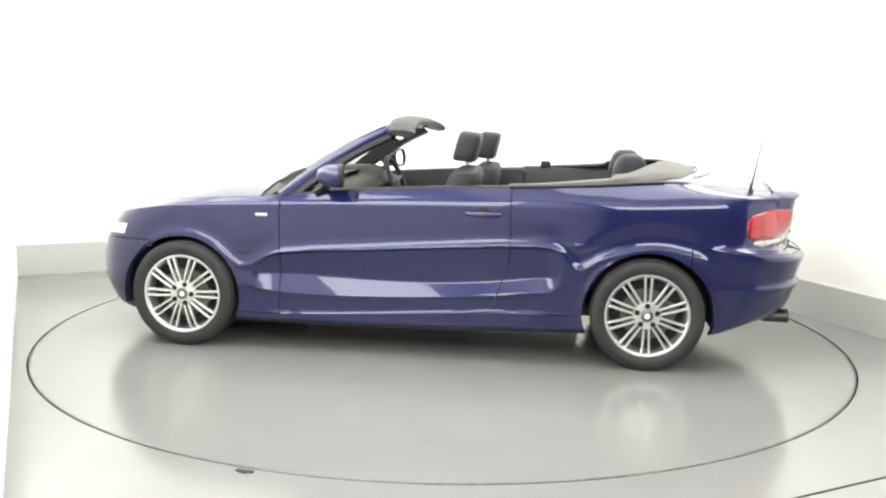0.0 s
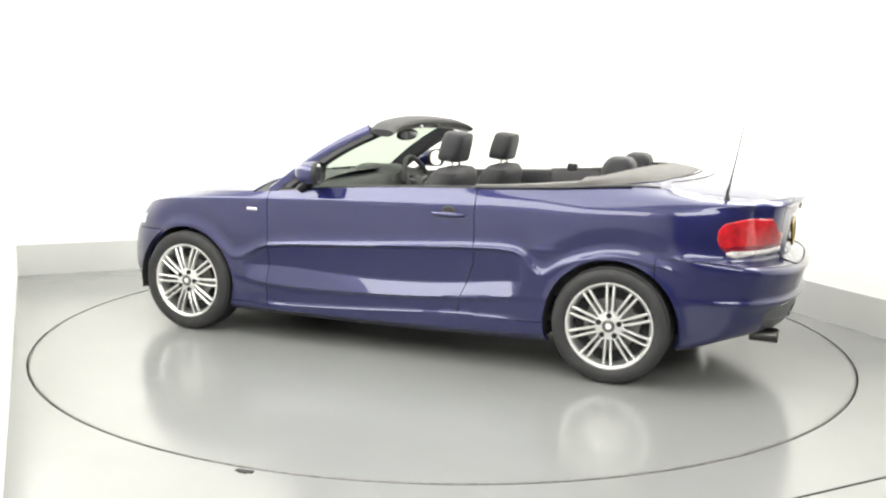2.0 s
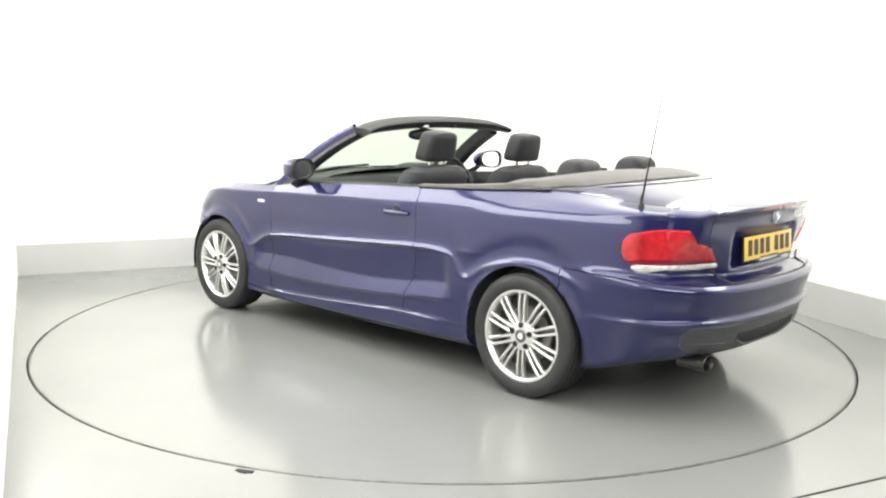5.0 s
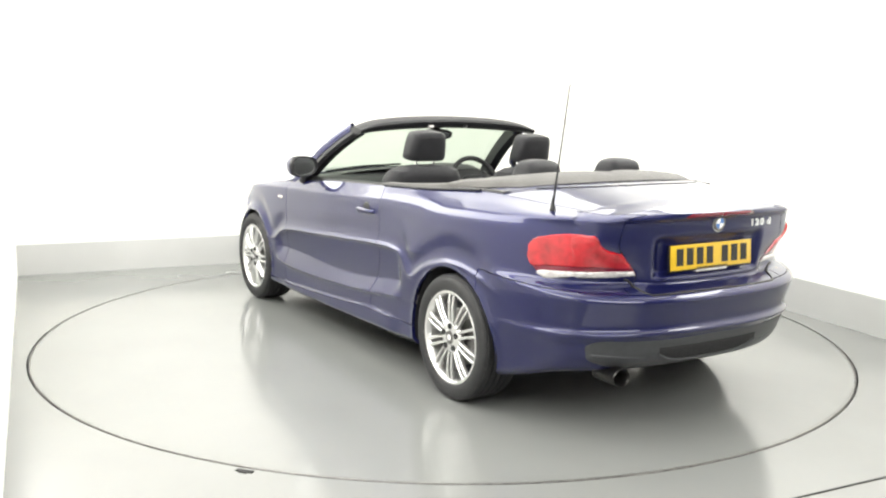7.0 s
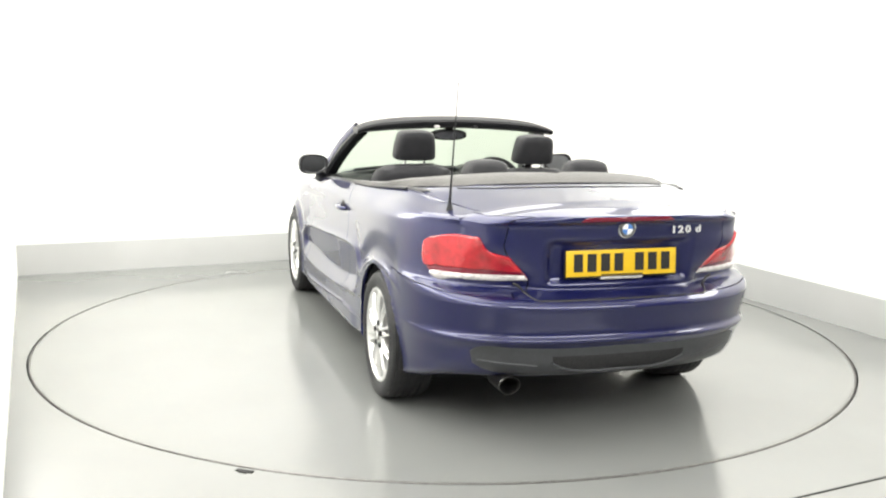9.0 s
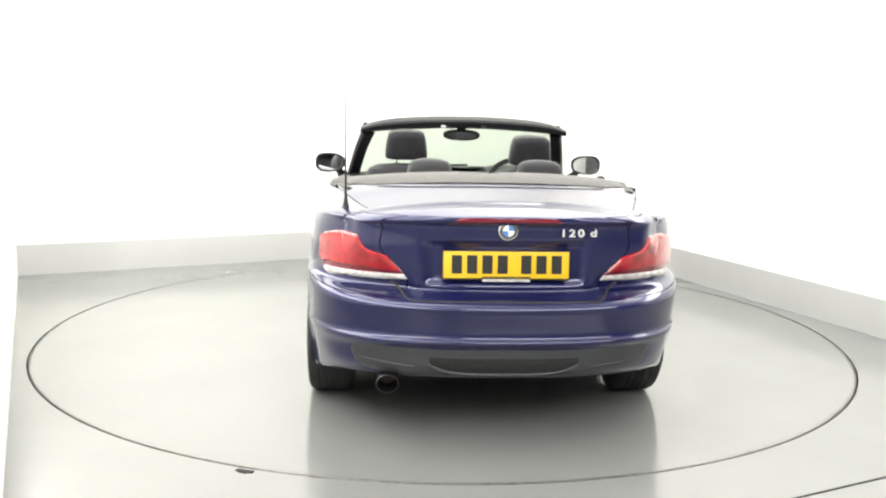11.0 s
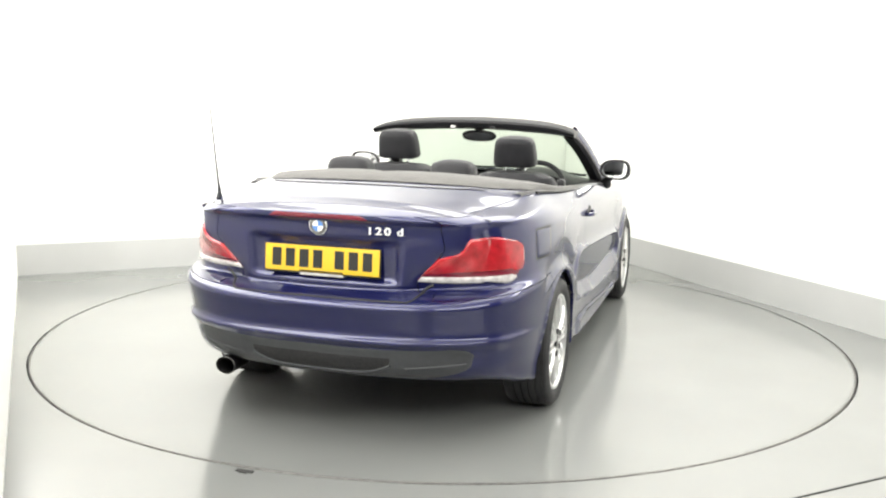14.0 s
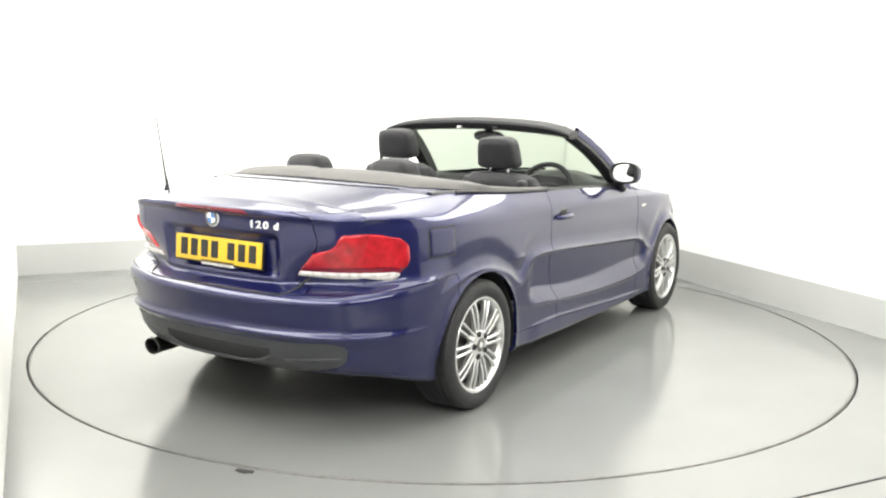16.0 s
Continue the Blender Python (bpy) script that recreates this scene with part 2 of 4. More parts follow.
def plan_y(x):
    x = np.asarray(x, float)
    f = np.clip(1 - np.abs(x / LF) ** 9, 0, 1) ** 0.5
    r = np.clip(1 - np.abs(x / LR) ** 10, 0, 1) ** (1 / 2.5)
    return WIDTH(x) * np.where(x > 0, f, r)


# the half outline from the middle of the tail round the left side to the middle of the nose, by arc length
_a = np.linspace(0, math.pi, 6001)
_x = np.where(_a < math.pi / 2, -LR * np.sign(np.cos(_a)) * np.abs(np.cos(_a)) ** 0.2,
              -LF * np.sign(np.cos(_a)) * np.abs(np.cos(_a)) ** 0.22)
_y = plan_y(_x)
_s = np.concatenate([[0], np.cumsum(np.hypot(np.diff(_x), np.diff(_y)))])


def s_of_x(x):
    return float(np.interp(x, _x, _s))


def s_of_rear_y(y):
    m = _x < -1.5
    return float(np.interp(y, _y[m], _s[m]))


S_LID = s_of_rear_y(0.50)
MARKS = [0.0, S_LID, s_of_x(AXLE_R - 0.22), s_of_x(-1.28), s_of_x(DOOR_R), s_of_x(DOOR_F), s_of_x(0.98), s_of_x(AXLE_F + 0.22), float(_s[-1])]
_cols = [0.0]
for a, b in zip(MARKS, MARKS[1:]):
    k = max(2, round((b - a) / 0.019))
    _cols += list(np.linspace(a, b, k + 1)[1:])
COLS = np.array(_cols)
CX, CY = np.interp(COLS, _s, _x), np.interp(COLS, _s, _y)

# rows of the body side from the sill up: height, inset from the outline, reach at the nose and at the tail
CREASE = curve((-2.2, 0.935), (-1.73, 0.931), (-1.47, 0.928), (-1.05, 0.906), (-0.45, 0.890), (0.18, 0.872), (0.83, 0.854), (1.33, 0.828), (1.64, 0.806), (2.0, 0.755), (2.3, 0.70))
RAIL = curve((-2.2, 0.984), (-2.05, 0.988), (-1.9, 0.988), (-1.7, 1.000), (-1.35, 1.028), (-0.9, 1.005), (-0.45, 0.985), (0.0, 0.968), (0.45, 0.94), (0.85, 0.902), (1.4, 0.868), (1.64, 0.845), (2.0, 0.79), (2.3, 0.735))
RAIL_IN = curve((-2.2, 0.2), (-1.75, 0.225), (-1.35, 0.15), (-0.9, 0.085), (-0.45, 0.066), (0.3, 0.062), (0.85, 0.064), (1.4, 0.10), (1.8, 0.13), (2.3, 0.2))
SILL = curve((-2.2, 0.285), (-1.9, 0.258), (-1.64, 0.208), (-1.2, 0.20), (-0.45, 0.17), (0.85, 0.155), (1.4, 0.165), (1.8, 0.165), (2.3, 0.19))


def flat(v):
    return curve((-2.2, v), (0, v), (2.3, v))


MIDZ = curve((-2.2, 0.70), (-1.5, 0.76), (-0.5, 0.77), (0.18, 0.75), (0.85, 0.725), (1.6, 0.70), (2.3, 0.62))
LOW_CREASE = curve((-2.2, 0.638), (-1.5, 0.685), (-0.6, 0.673), (-0.4, 0.667), (-0.05, 0.645), (0.47, 0.61), (0.85, 0.582), (1.1, 0.575), (1.6, 0.59), (2.3, 0.565))
SILL_LEDGE = curve((-2.2, 0.37), (-1.5, 0.31), (-0.67, 0.29), (-0.4, 0.288), (-0.05, 0.268), (0.33, 0.243), (0.85, 0.222), (1.6, 0.24), (2.3, 0.28))
BAND_LO = curve((-2.2, 0.435), (-1.5, 0.40), (-0.73, 0.42), (-0.41, 0.389), (0.13, 0.356), (0.48, 0.346), (0.8, 0.350), (1.01, 0.372), (1.6, 0.36), (2.3, 0.35))
BAND_HI = curve((-2.2, 0.50), (-1.5, 0.50), (-0.73, 0.50), (-0.6, 0.49), (-0.4, 0.466), (-0.18, 0.447), (0.14, 0.437), (0.34, 0.441), (0.74, 0.454), (1.0, 0.45), (1.6, 0.47), (2.3, 0.47))
ROWS = [
    (SILL, curve((-2.2, 0.125), (-1.75, 0.090), (-1.5, 0.075), (0.85, 0.072), (1.4, 0.060), (2.3, 0.060)), 2.05, 2.00),
    (lambda x: SILL(x) + 0.03, curve((-2.2, 0.085), (-1.75, 0.055), (-1.5, 0.040), (-0.5, 0.037), (0.85, 0.034), (1.4, 0.024), (2.3, 0.020)), 2.12, 2.06),
    (SILL_LEDGE, curve((-2.2, 0.055), (-1.75, 0.040), (-1.5, 0.030), (-0.8, 0.026), (0.85, 0.022), (1.1, 0.028), (1.6, 0.03), (2.3, 0.03)), 2.17, 2.095),
    (BAND_LO, curve((-2.2, 0.022), (-1.5, 0.022), (0.98, 0.016), (1.6, 0.02), (2.3, 0.01)), 2.20, 2.112),
    (lambda x: np.where(np.asarray(x) < -1.6, 0.468 + 0.0 * np.asarray(x), 0.5 * (BAND_LO(x) + BAND_HI(x))), curve((-2.2, 0.006), (-1.5, 0.014), (1.1, 0.015), (1.6, 0.014), (2.3, 0.01)), 2.20, 2.140),
    (BAND_HI, curve((-2.2, 0.014), (-1.5, 0.012), (1.1, 0.013), (1.6, 0.012), (2.3, 0.01)), 2.20, 2.124),
    (curve((-2.2, 0.585), (-1.5, 0.60), (-0.5, 0.57), (0.18, 0.545), (0.85, 0.520), (1.6, 0.54), (2.3, 0.52)), curve((-2.2, 0.004), (-1.5, 0.01), (1.1, 0.010), (1.6, 0.01), (2.3, 0.008)), 2.195, 2.150),
    (lambda x: LOW_CREASE(x) - 0.026, curve((-2.2, 0.004), (-1.5, 0.008), (1.1, 0.007), (1.6, 0.008), (2.3, 0.01)), 2.19, 2.158),
    (LOW_CREASE, curve((-2.2, 0.018), (-1.5, 0.006), (-0.5, 0.003), (0.3, 0.002), (0.85, 0.002), (1.6, 0.006), (2.3, 0.012)), 2.185, 2.128),
    (lambda x: LOW_CREASE(x) + 0.028, curve((-2.2, 0.050), (-1.5, 0.012), (-0.5, 0.016), (0.3, 0.016), (0.85, 0.015), (1.6, 0.011), (2.3, 0.014)), 2.175, 2.065),
    (MIDZ, curve((-2.2, 0.066), (-1.5, 0.019), (-0.5, 0.022), (0.3, 0.022), (0.85, 0.021), (1.6, 0.010), (2.3, 0.02)), 2.15, 2.068),
    (lambda x: 0.45 * MIDZ(x) + 0.55 * CREASE(x), curve((-2.2, 0.078), (-1.5, 0.022), (-0.5, 0.025), (0.85, 0.024), (1.6, 0.020), (2.3, 0.03)), 2.12, 2.078),
    (CREASE, curve((-2.2, 0.10), (-1.5, 0.034), (-0.5, 0.028), (0.85, 0.027), (1.6, 0.03), (2.3, 0.06)), 2.09, 2.092),
    (lambda x: CREASE(x) + (0.45 + 0.16 * smooth01(-np.asarray(x), 1.0, 1.5)) * (RAIL(x) - CREASE(x)), lambda x: 0.041 * (1 - smooth01(-np.asarray(x), 0.8, 1.6)) + 0.085 * smooth01(-np.asarray(x), 0.8, 1.6), 2.06, 2.115),
    (RAIL, RAIL_IN, 2.03, 2.124),
]
SUB = 8


def side_point(xc, yc, row):
    z_f, in_f, lf, lr = row
    x = xc - (LF - lf) * smooth01(xc, 1.2, LF) + (LR - lr) * smooth01(-xc, 1.3, LR)
    y = yc * (1 - in_f(xc) / 0.87)
    return np.stack([x, y, z_f(xc)], -1)


CTRL = np.stack([side_point(CX, CY, r) for r in ROWS], 0)          # rows x columns x 3


def catmull(p, sub):
    """More rows between the rows of p, smoothly."""
    out = []
    n = len(p)
    for i in range(n - 1):
        a, b, c, d = p[max(i - 1, 0)], p[i], p[i + 1], p[min(i + 2, n - 1)]
        for k in range(sub):
            t = k / sub
            m0, m1 = 0.5 * (c - a), 0.5 * (d - b)
            out.append((2 * t**3 - 3 * t**2 + 1) * b + (t**3 - 2 * t**2 + t) * m0 + (3 * t**2 - 2 * t**3) * c + (t**3 - t**2) * m1)
    out.append(p[-1])
    return np.array(out)


SIDE = catmull(CTRL, SUB)                                            # fine rows x columns x 3
# the rear edge of the door leans forward towards the sill
SIDE[:, :, 0] += 0.085 * smooth01(-SIDE[:, :, 2], -0.62, -0.30) * np.exp(-((SIDE[:, :, 0] - DOOR_R) / 0.16) ** 2)


# ridge above the scooped flank: it drops behind the door and runs on over both wheels
_rx = np.array([-1.62, -1.48, -1.34, -1.25, -1.16, -1.05, -0.96, -0.88, -0.84, -0.81, -0.78, -0.75, -0.70, -0.60, -0.40, -0.05, 0.47, 0.66, 0.85, 0.92, 0.98, 1.04, 1.10, 1.16, 1.25, 1.35, 1.44, 1.54, 1.64, 1.72])
_rz = np.array([0.580, 0.645, 0.677, 0.682, 0.675, 0.647, 0.612, 0.559, 0.549, 0.564, 0.601, 0.644, 0.666, 0.673, 0.667, 0.645, 0.612, 0.602, 0.584, 0.560, 0.525, 0.498, 0.492, 0.545, 0.628, 0.668, 0.681, 0.668, 0.625, 0.560])
_fx = np.arange(-1.75, 1.85, 0.004)
_k = np.exp(-0.5 * (np.arange(-9, 10) / 3.2) ** 2)
_fz = np.convolve(np.interp(_fx, _rx, _rz), _k / _k.sum(), "same")
_fg = np.gradient(_fz, 0.004)


def flank_inset(x, z):
    """How far the flank lies inside the outline: a lip along the ridge, a hollow below it, a ledge that faces up, a sill."""
    r, g = np.interp(x, _fx, _fz), np.interp(x, _fx, _fg)
    t, b, led = np.minimum(BAND_HI(x), r - 0.03), BAND_LO(x), SILL_LEDGE(x)
    f = smooth01(-x, -1.025, -0.955) * smooth01(x, -0.755, -0.665)
    d = (z - r) / np.sqrt(1 + g * g)
    above = 0.026 - 0.022 * np.exp(-np.clip(d, 0, 1) / 0.024)
    hollow = 0.004 + smooth01(-d, 0, 0.022) * (0.007 + 0.013 * f) + 0.018 * f * np.clip((r - z) / (r - t), 0, 1)
    v = np.clip((t - z) / (t - b), 0, 1)
    ledge = (0.011 + 0.031 * f) * (1 - v) + (0.013 - 0.011 * f) * v
    low = (0.013 - 0.011 * f) + (0.004 + 0.011 * f) * smooth01(b - z, 0, 0.020)
    sill = smooth01(led + 0.014 - z, 0, 0.016) * smooth01(x, -0.75, -0.6) * smooth01(-x, -0.95, -0.8)
    low = low * (1 - sill) + 0.005 * sill
    return np.where(d >= 0, above, np.where(z > t, hollow, np.where(z > b, ledge, low)))


_X, _Z = SIDE[:, :, 0], SIDE[:, :, 2]
_w = smooth01(_X, -1.62, -1.45) * smooth01(-_X, -1.72, -1.55) * (CY[None, :] > 0.6)
_w = _w * smooth01(np.interp(_X, _fx, _fz) - _Z, -0.16, -0.05) * smooth01(_Z - SILL(_X), 0.012, 0.045)
SIDE[:, :, 1] += _w * (CY[None, :] * (1 - flank_inset(_X, _Z) / 0.87) - SIDE[:, :, 1])
# the seam beside the boot lid runs in towards the bumper
SIDE[:, :, 1] += (0.075 * smooth01(SIDE[:, :, 2], 0.76, 0.87) - 0.07 * smooth01(-SIDE[:, :, 2], -0.80, -0.70)) * np.exp(-((SIDE[:, :, 1] - 0.50) / 0.11) ** 2) * (SIDE[:, :, 0] < -1.9) * (SIDE[:, :, 2] > 0.67)
# the lip over the boot lid fades out towards the corners
SIDE[:, :, 0] += 0.040 * smooth01(SIDE[:, :, 1], 0.50, 0.68) * smooth01(SIDE[:, :, 2], 0.935, 0.98) * (SIDE[:, :, 0] < -1.9)
SIDE[:, :, 2] -= 0.022 * smooth01(SIDE[:, :, 1], 0.50, 0.66) * smooth01(SIDE[:, :, 2], 0.935, 0.985) * smooth01(-SIDE[:, :, 0], 1.9, 2.05)
# recess for the number plate
SIDE[:, :, 0] += 0.026 * smooth01(-SIDE[:, :, 1], -0.35, -0.31) * smooth01(SIDE[:, :, 2], 0.685, 0.725) * smooth01(-SIDE[:, :, 2], -0.895, -0.855) * (SIDE[:, :, 0] < -1.9)
# swollen arches over the wheels
for ax, r0 in ((AXLE_F, ARCH_F), (AXLE_R, ARCH_R)):
    d = np.hypot(SIDE[:, :, 0] - ax, SIDE[:, :, 2] - HUB_Z)
    g = np.exp(-((d - r0) / 0.016) ** 2) * (SIDE[:, :, 2] > 0.2)
    SIDE[:, :, 1] += g * np.clip(0.872 - SIDE[:, :, 1], 0, 0.008) * (SIDE[:, :, 1] > 0.6)


def side_at(s, z, out=0.0):
    """The point of the left body side at arc length s and height z, and its outward normal; out: metres proud of it."""
    i = int(np.clip(np.searchsorted(COLS, s) - 1, 0, len(COLS) - 2))
    t = (s - COLS[i]) / (COLS[i + 1] - COLS[i])
    col = SIDE[:, i] * (1 - t) + SIDE[:, i + 1] * t
    k = int(np.clip(np.searchsorted(col[:, 2], z) - 1, 0, len(col) - 2))
    u = np.clip((z - col[k, 2]) / max(col[k + 1, 2] - col[k, 2], 1e-6), 0, 1)
    p = col[k] * (1 - u) + col[k + 1] * u
    du = SIDE[k, i + 1] - SIDE[k, i]
    dv = SIDE[k + 1, i] - SIDE[k, i]
    n = np.cross(dv, du)
    n /= np.linalg.norm(n) + 1e-9
    if n[1] < 0 and p[1] > 0.3 or (p[1] <= 0.3 and n[0] * p[0] < 0):
        n = -n
    return Vector(p + n * out), Vector(n)


def hem(bm, shrink=0.0022, depth=0.016):
    """Draws a panel's edge in a little and folds it inwards, so that a real gap stays beside it."""
    bm.verts.ensure_lookup_table()
    bmesh.ops.recalc_face_normals(bm, faces=bm.faces)
    bm.normal_update()
    edge = [e for e in bm.edges if len(e.link_faces) == 1]
    move, nor = {}, {}
    for e in edge:
        f = e.link_faces[0]
        c = f.calc_center_median()
        m = (e.verts[0].co + e.verts[1].co) / 2
        d = (e.verts[1].co - e.verts[0].co)
        w = (c - m)
        if d.length > 1e-7:
            w = w - d * (w.dot(d) / d.length_squared)
        w = w.normalized()
        for v in e.verts:
            move[v] = move.get(v, Vector()) + w
            nor[v] = v.normal.copy()
    inner = {}
    for v in move:
        if abs(v.co.y) > 1e-5 or move[v].length > 1e-6:
            v.co += move[v].normalized() * shrink
        n = nor[v]
        axis = Vector((v.co.x * 0.75, 0, 0.45))
        if n.dot(v.co - axis) < 0:
            n = -n
        inner[v] = bm.verts.new(v.co - n * depth)
    for e in edge:
        a, b = e.verts
        bm.faces.new((a, b, inner[b], inner[a]))


def quad_mean(a):
    return 0.25 * (a[:-1, :-1] + a[1:, :-1] + a[:-1, 1:] + a[1:, 1:])


GONE = np.zeros((SIDE.shape[0] - 1, SIDE.shape[1] - 1), bool)
for ax, r0 in ((AXLE_F, ARCH_F), (AXLE_R, ARCH_R)):
    inside = np.hypot(SIDE[:, :, 0] - ax, SIDE[:, :, 2] - HUB_Z) < r0
    GONE |= inside[:-1, :-1] & inside[1:, :-1] & inside[:-1, 1:] & inside[1:, 1:] & (quad_mean(SIDE[:, :, 1]) > 0.5)
MID_X, MID_Y, MID_S = (list(0.5 * (c[:-1] + c[1:])) for c in (CX, CY, COLS))
MID_Z = quad_mean(SIDE[:, :, 2])


def side_panel(bm, pick, mirror=1):
    """Collects the quads of the body side for which pick(x, y, z, row, s) holds, with the wheel arches cut out."""
    nr, nc = SIDE.shape[:2]
    verts = {}

    def vert(i, j):
        if (i, j) not in verts:
            p = SIDE[i, j].copy()
            for ax, r in ((AXLE_F, ARCH_F), (AXLE_R, ARCH_R)):
                dx, dz = p[0] - ax, p[2] - HUB_Z
                d = math.hypot(dx, dz)
                if d < r + 0.0001 and p[1] > 0.5:
                    p[0], p[2] = ax + dx * r / max(d, 1e-6), HUB_Z + dz * r / max(d, 1e-6)
            verts[i, j] = bm.verts.new((p[0], mirror * p[1], p[2]))
        return verts[i, j]

    for i in range(nr - 1):
        for j in range(nc - 1):
            if not GONE[i, j] and pick(MID_X[j], MID_Y[j], MID_Z[i, j], i / SUB, MID_S[j]):
                try:
                    bm.faces.new((vert(i, j), vert(i, j + 1), vert(i + 1, j + 1), vert(i + 1, j)))
                except ValueError:
                    pass
    lip = [v for v in verts.values() if any(abs(math.hypot(v.co.x - ax, v.co.z - HUB_Z) - r) < 2e-3 and abs(v.co.y) > 0.5 for ax, r in ((AXLE_F, ARCH_F), (AXLE_R, ARCH_R)))]
    bmesh.ops.remove_doubles(bm, verts=lip, dist=0.009)
    bad = [f for f in bm.faces if f.calc_area() < 1e-6]
    bmesh.ops.delete(bm, geom=bad, context="FACES")


S_COWL = s_of_x(0.98)


def is_sill(x, y, z, r, s):
    return AXLE_R + 0.2 < x < AXLE_F - 0.2 and r < 2


def is_rear_bumper(x, y, z, r, s):
    return s < s_of_x(AXLE_R - 0.22) and r < 8


def is_lid(x, y, z, r, s):
    return s < S_LID and r >= 8


def is_front_bumper(x, y, z, r, s):
    return s > s_of_x(AXLE_F + 0.22) and r < 9


def is_door(x, y, z, r, s):
    return DOOR_R < x < DOOR_F and r >= 2


def is_fender(x, y, z, r, s):
    return x > DOOR_F and not is_front_bumper(x, y, z, r, s) and not is_sill(x, y, z, r, s)


def is_quarter(x, y, z, r, s):
    return x < DOOR_R and not is_rear_bumper(x, y, z, r, s) and not is_sill(x, y, z, r, s) and not (s < S_LID and r >= 8)


def cap_grid(j0, j1, crown, n=24, z_off=0.0):
    """Rows across the car between the two top rails, over columns j0 to j1."""
    rows = []
    for j in range(j0, j1 + 1):
        p = SIDE[-1, j]
        rows.append([(p[0] + 0.0, p[1] * t, p[2] + z_off + crown(p[0]) * min(1.0, p[1] / 0.55) * (1 - abs(t) ** 2.4)) for t in np.linspace(1, -1, n + 1)])
    return rows


DECK_CROWN = curve((-2.2, 0.012), (-2.08, 0.022), (-1.95, 0.042), (-1.7, 0.055), (-1.45, 0.058), (-1.2, 0.052))


def deck_z(x, y):
    j = col_at(x)
    yr = SIDE[-1, j, 1]
    return float(SIDE[-1, j, 2] + DECK_CROWN(x) * (1 - min(1.0, abs(y) / yr) ** 2.4))


def col_at(x):
    return int(np.argmin(np.abs(CX - x) + (CY < 0.3) * 9))


def build_car():
    car = new("car")
    tagged(car, "dark blue metallic two-door convertible with its roof down", "car")
    body = car

    def panel(name, pick, sides=(1, -1), joined=False, material=PAINT, label=""):
        made = []
        if joined:
            bm = bmesh.new()
            for m in sides:
                side_panel(bm, pick, m)
            bmesh.ops.remove_doubles(bm, verts=[v for v in bm.verts if abs(v.co.y) < 1e-3], dist=2e-3)
            hem(bm)
            return [part(name, bm, material, body, label, 40)]
        for m in sides:
            bm = bmesh.new()
            side_panel(bm, pick, m)
            hem(bm)
            made.append(part(name, bm, material, body, label, 40))
        return made

    panel("side_sill", is_sill)
    panel("rear_bumper", is_rear_bumper, joined=True)
    panel("front_bumper", is_front_bumper, joined=True)
    doors = panel("door", is_door)
    panel("front_wing", is_fender)
    panel("rear_wing", is_quarter)

    # boot lid: rear face and deck in one pressing
    j_deck = col_at(-1.18)
    bm = bmesh.new()
    for m in (1, -1):
        side_panel(bm, is_lid, m)
    rows = cap_grid(0, j_deck, DECK_CROWN)
    vs = [[bm.verts.new(p) for p in r] for r in rows[1:]]
    grid_faces(bm, vs)
    tip = bm.verts.new(rows[0][0])
    for a, b in zip(vs[0], vs[0][1:]):
        bm.faces.new((tip, a, b))
    bmesh.ops.remove_doubles(bm, verts=bm.verts, dist=1.5e-3)
    hem(bm)
    lid = part("boot_lid", bm, PAINT, body, "", 50)

    # bonnet
    j_hood, j_tip = col_at(0.98), len(CX) - 1
    crown_h = curve((0.7, 0.075), (1.2, 0.09), (1.6, 0.085), (1.9, 0.08), (2.15, 0.05))
    bm = bmesh.new()
    rows = cap_grid(j_hood, j_tip, crown_h, 28)
    vs = [[bm.verts.new(p) for p in r] for r in rows[:-1]]
    grid_faces(bm, vs)
    bmesh.ops.remove_doubles(bm, verts=bm.verts, dist=1.5e-3)
    hem(bm)
    part("bonnet", bm, PAINT, body, "", 50)

    # scuttle below the windscreen, with wiper arms
    bm = bmesh.new()
    rows = cap_grid(col_at(0.62), j_hood, crown_h, 20, -0.006)
    grid_faces(bm, [[bm.verts.new((x, y * 0.985, z)) for x, y, z in r] for r in rows])
    part("scuttle", bm, BLACK, body, "black plastic scuttle panel")

    # wheel wells and underbody
    for ax in (AXLE_F, AXLE_R):
        for m in (1, -1):
            bm = bmesh.new()
            n = 24
            rings = []
            for y in (0.835, 0.52):
                rings.append([bm.verts.new((ax + 0.362 * math.cos(a), m * y, HUB_Z + 0.362 * math.sin(a))) for a in np.linspace(-0.2, math.pi + 0.2, n + 1)])
            grid_faces(bm, rings)
            bm.faces.new(rings[1])
            part("wheel_well", bm, CARPET, body, "black wheel-arch liner")
    bm = bmesh.new()
    box(bm, (0.11, 0, 0.235), (1.95, 1.56, 0.10), None, 0.03)
    box(bm, (0.1, 0, 0.27), (3.7, 1.0, 0.12), None, 0.03)
    box(bm, (-1.75, 0, 0.40), (0.34, 1.1, 0.16), None, 0.05)
    part("underbody", bm, CARPET, body, "black underbody")
    return car, lid, doors


car, lid, doors = build_car()


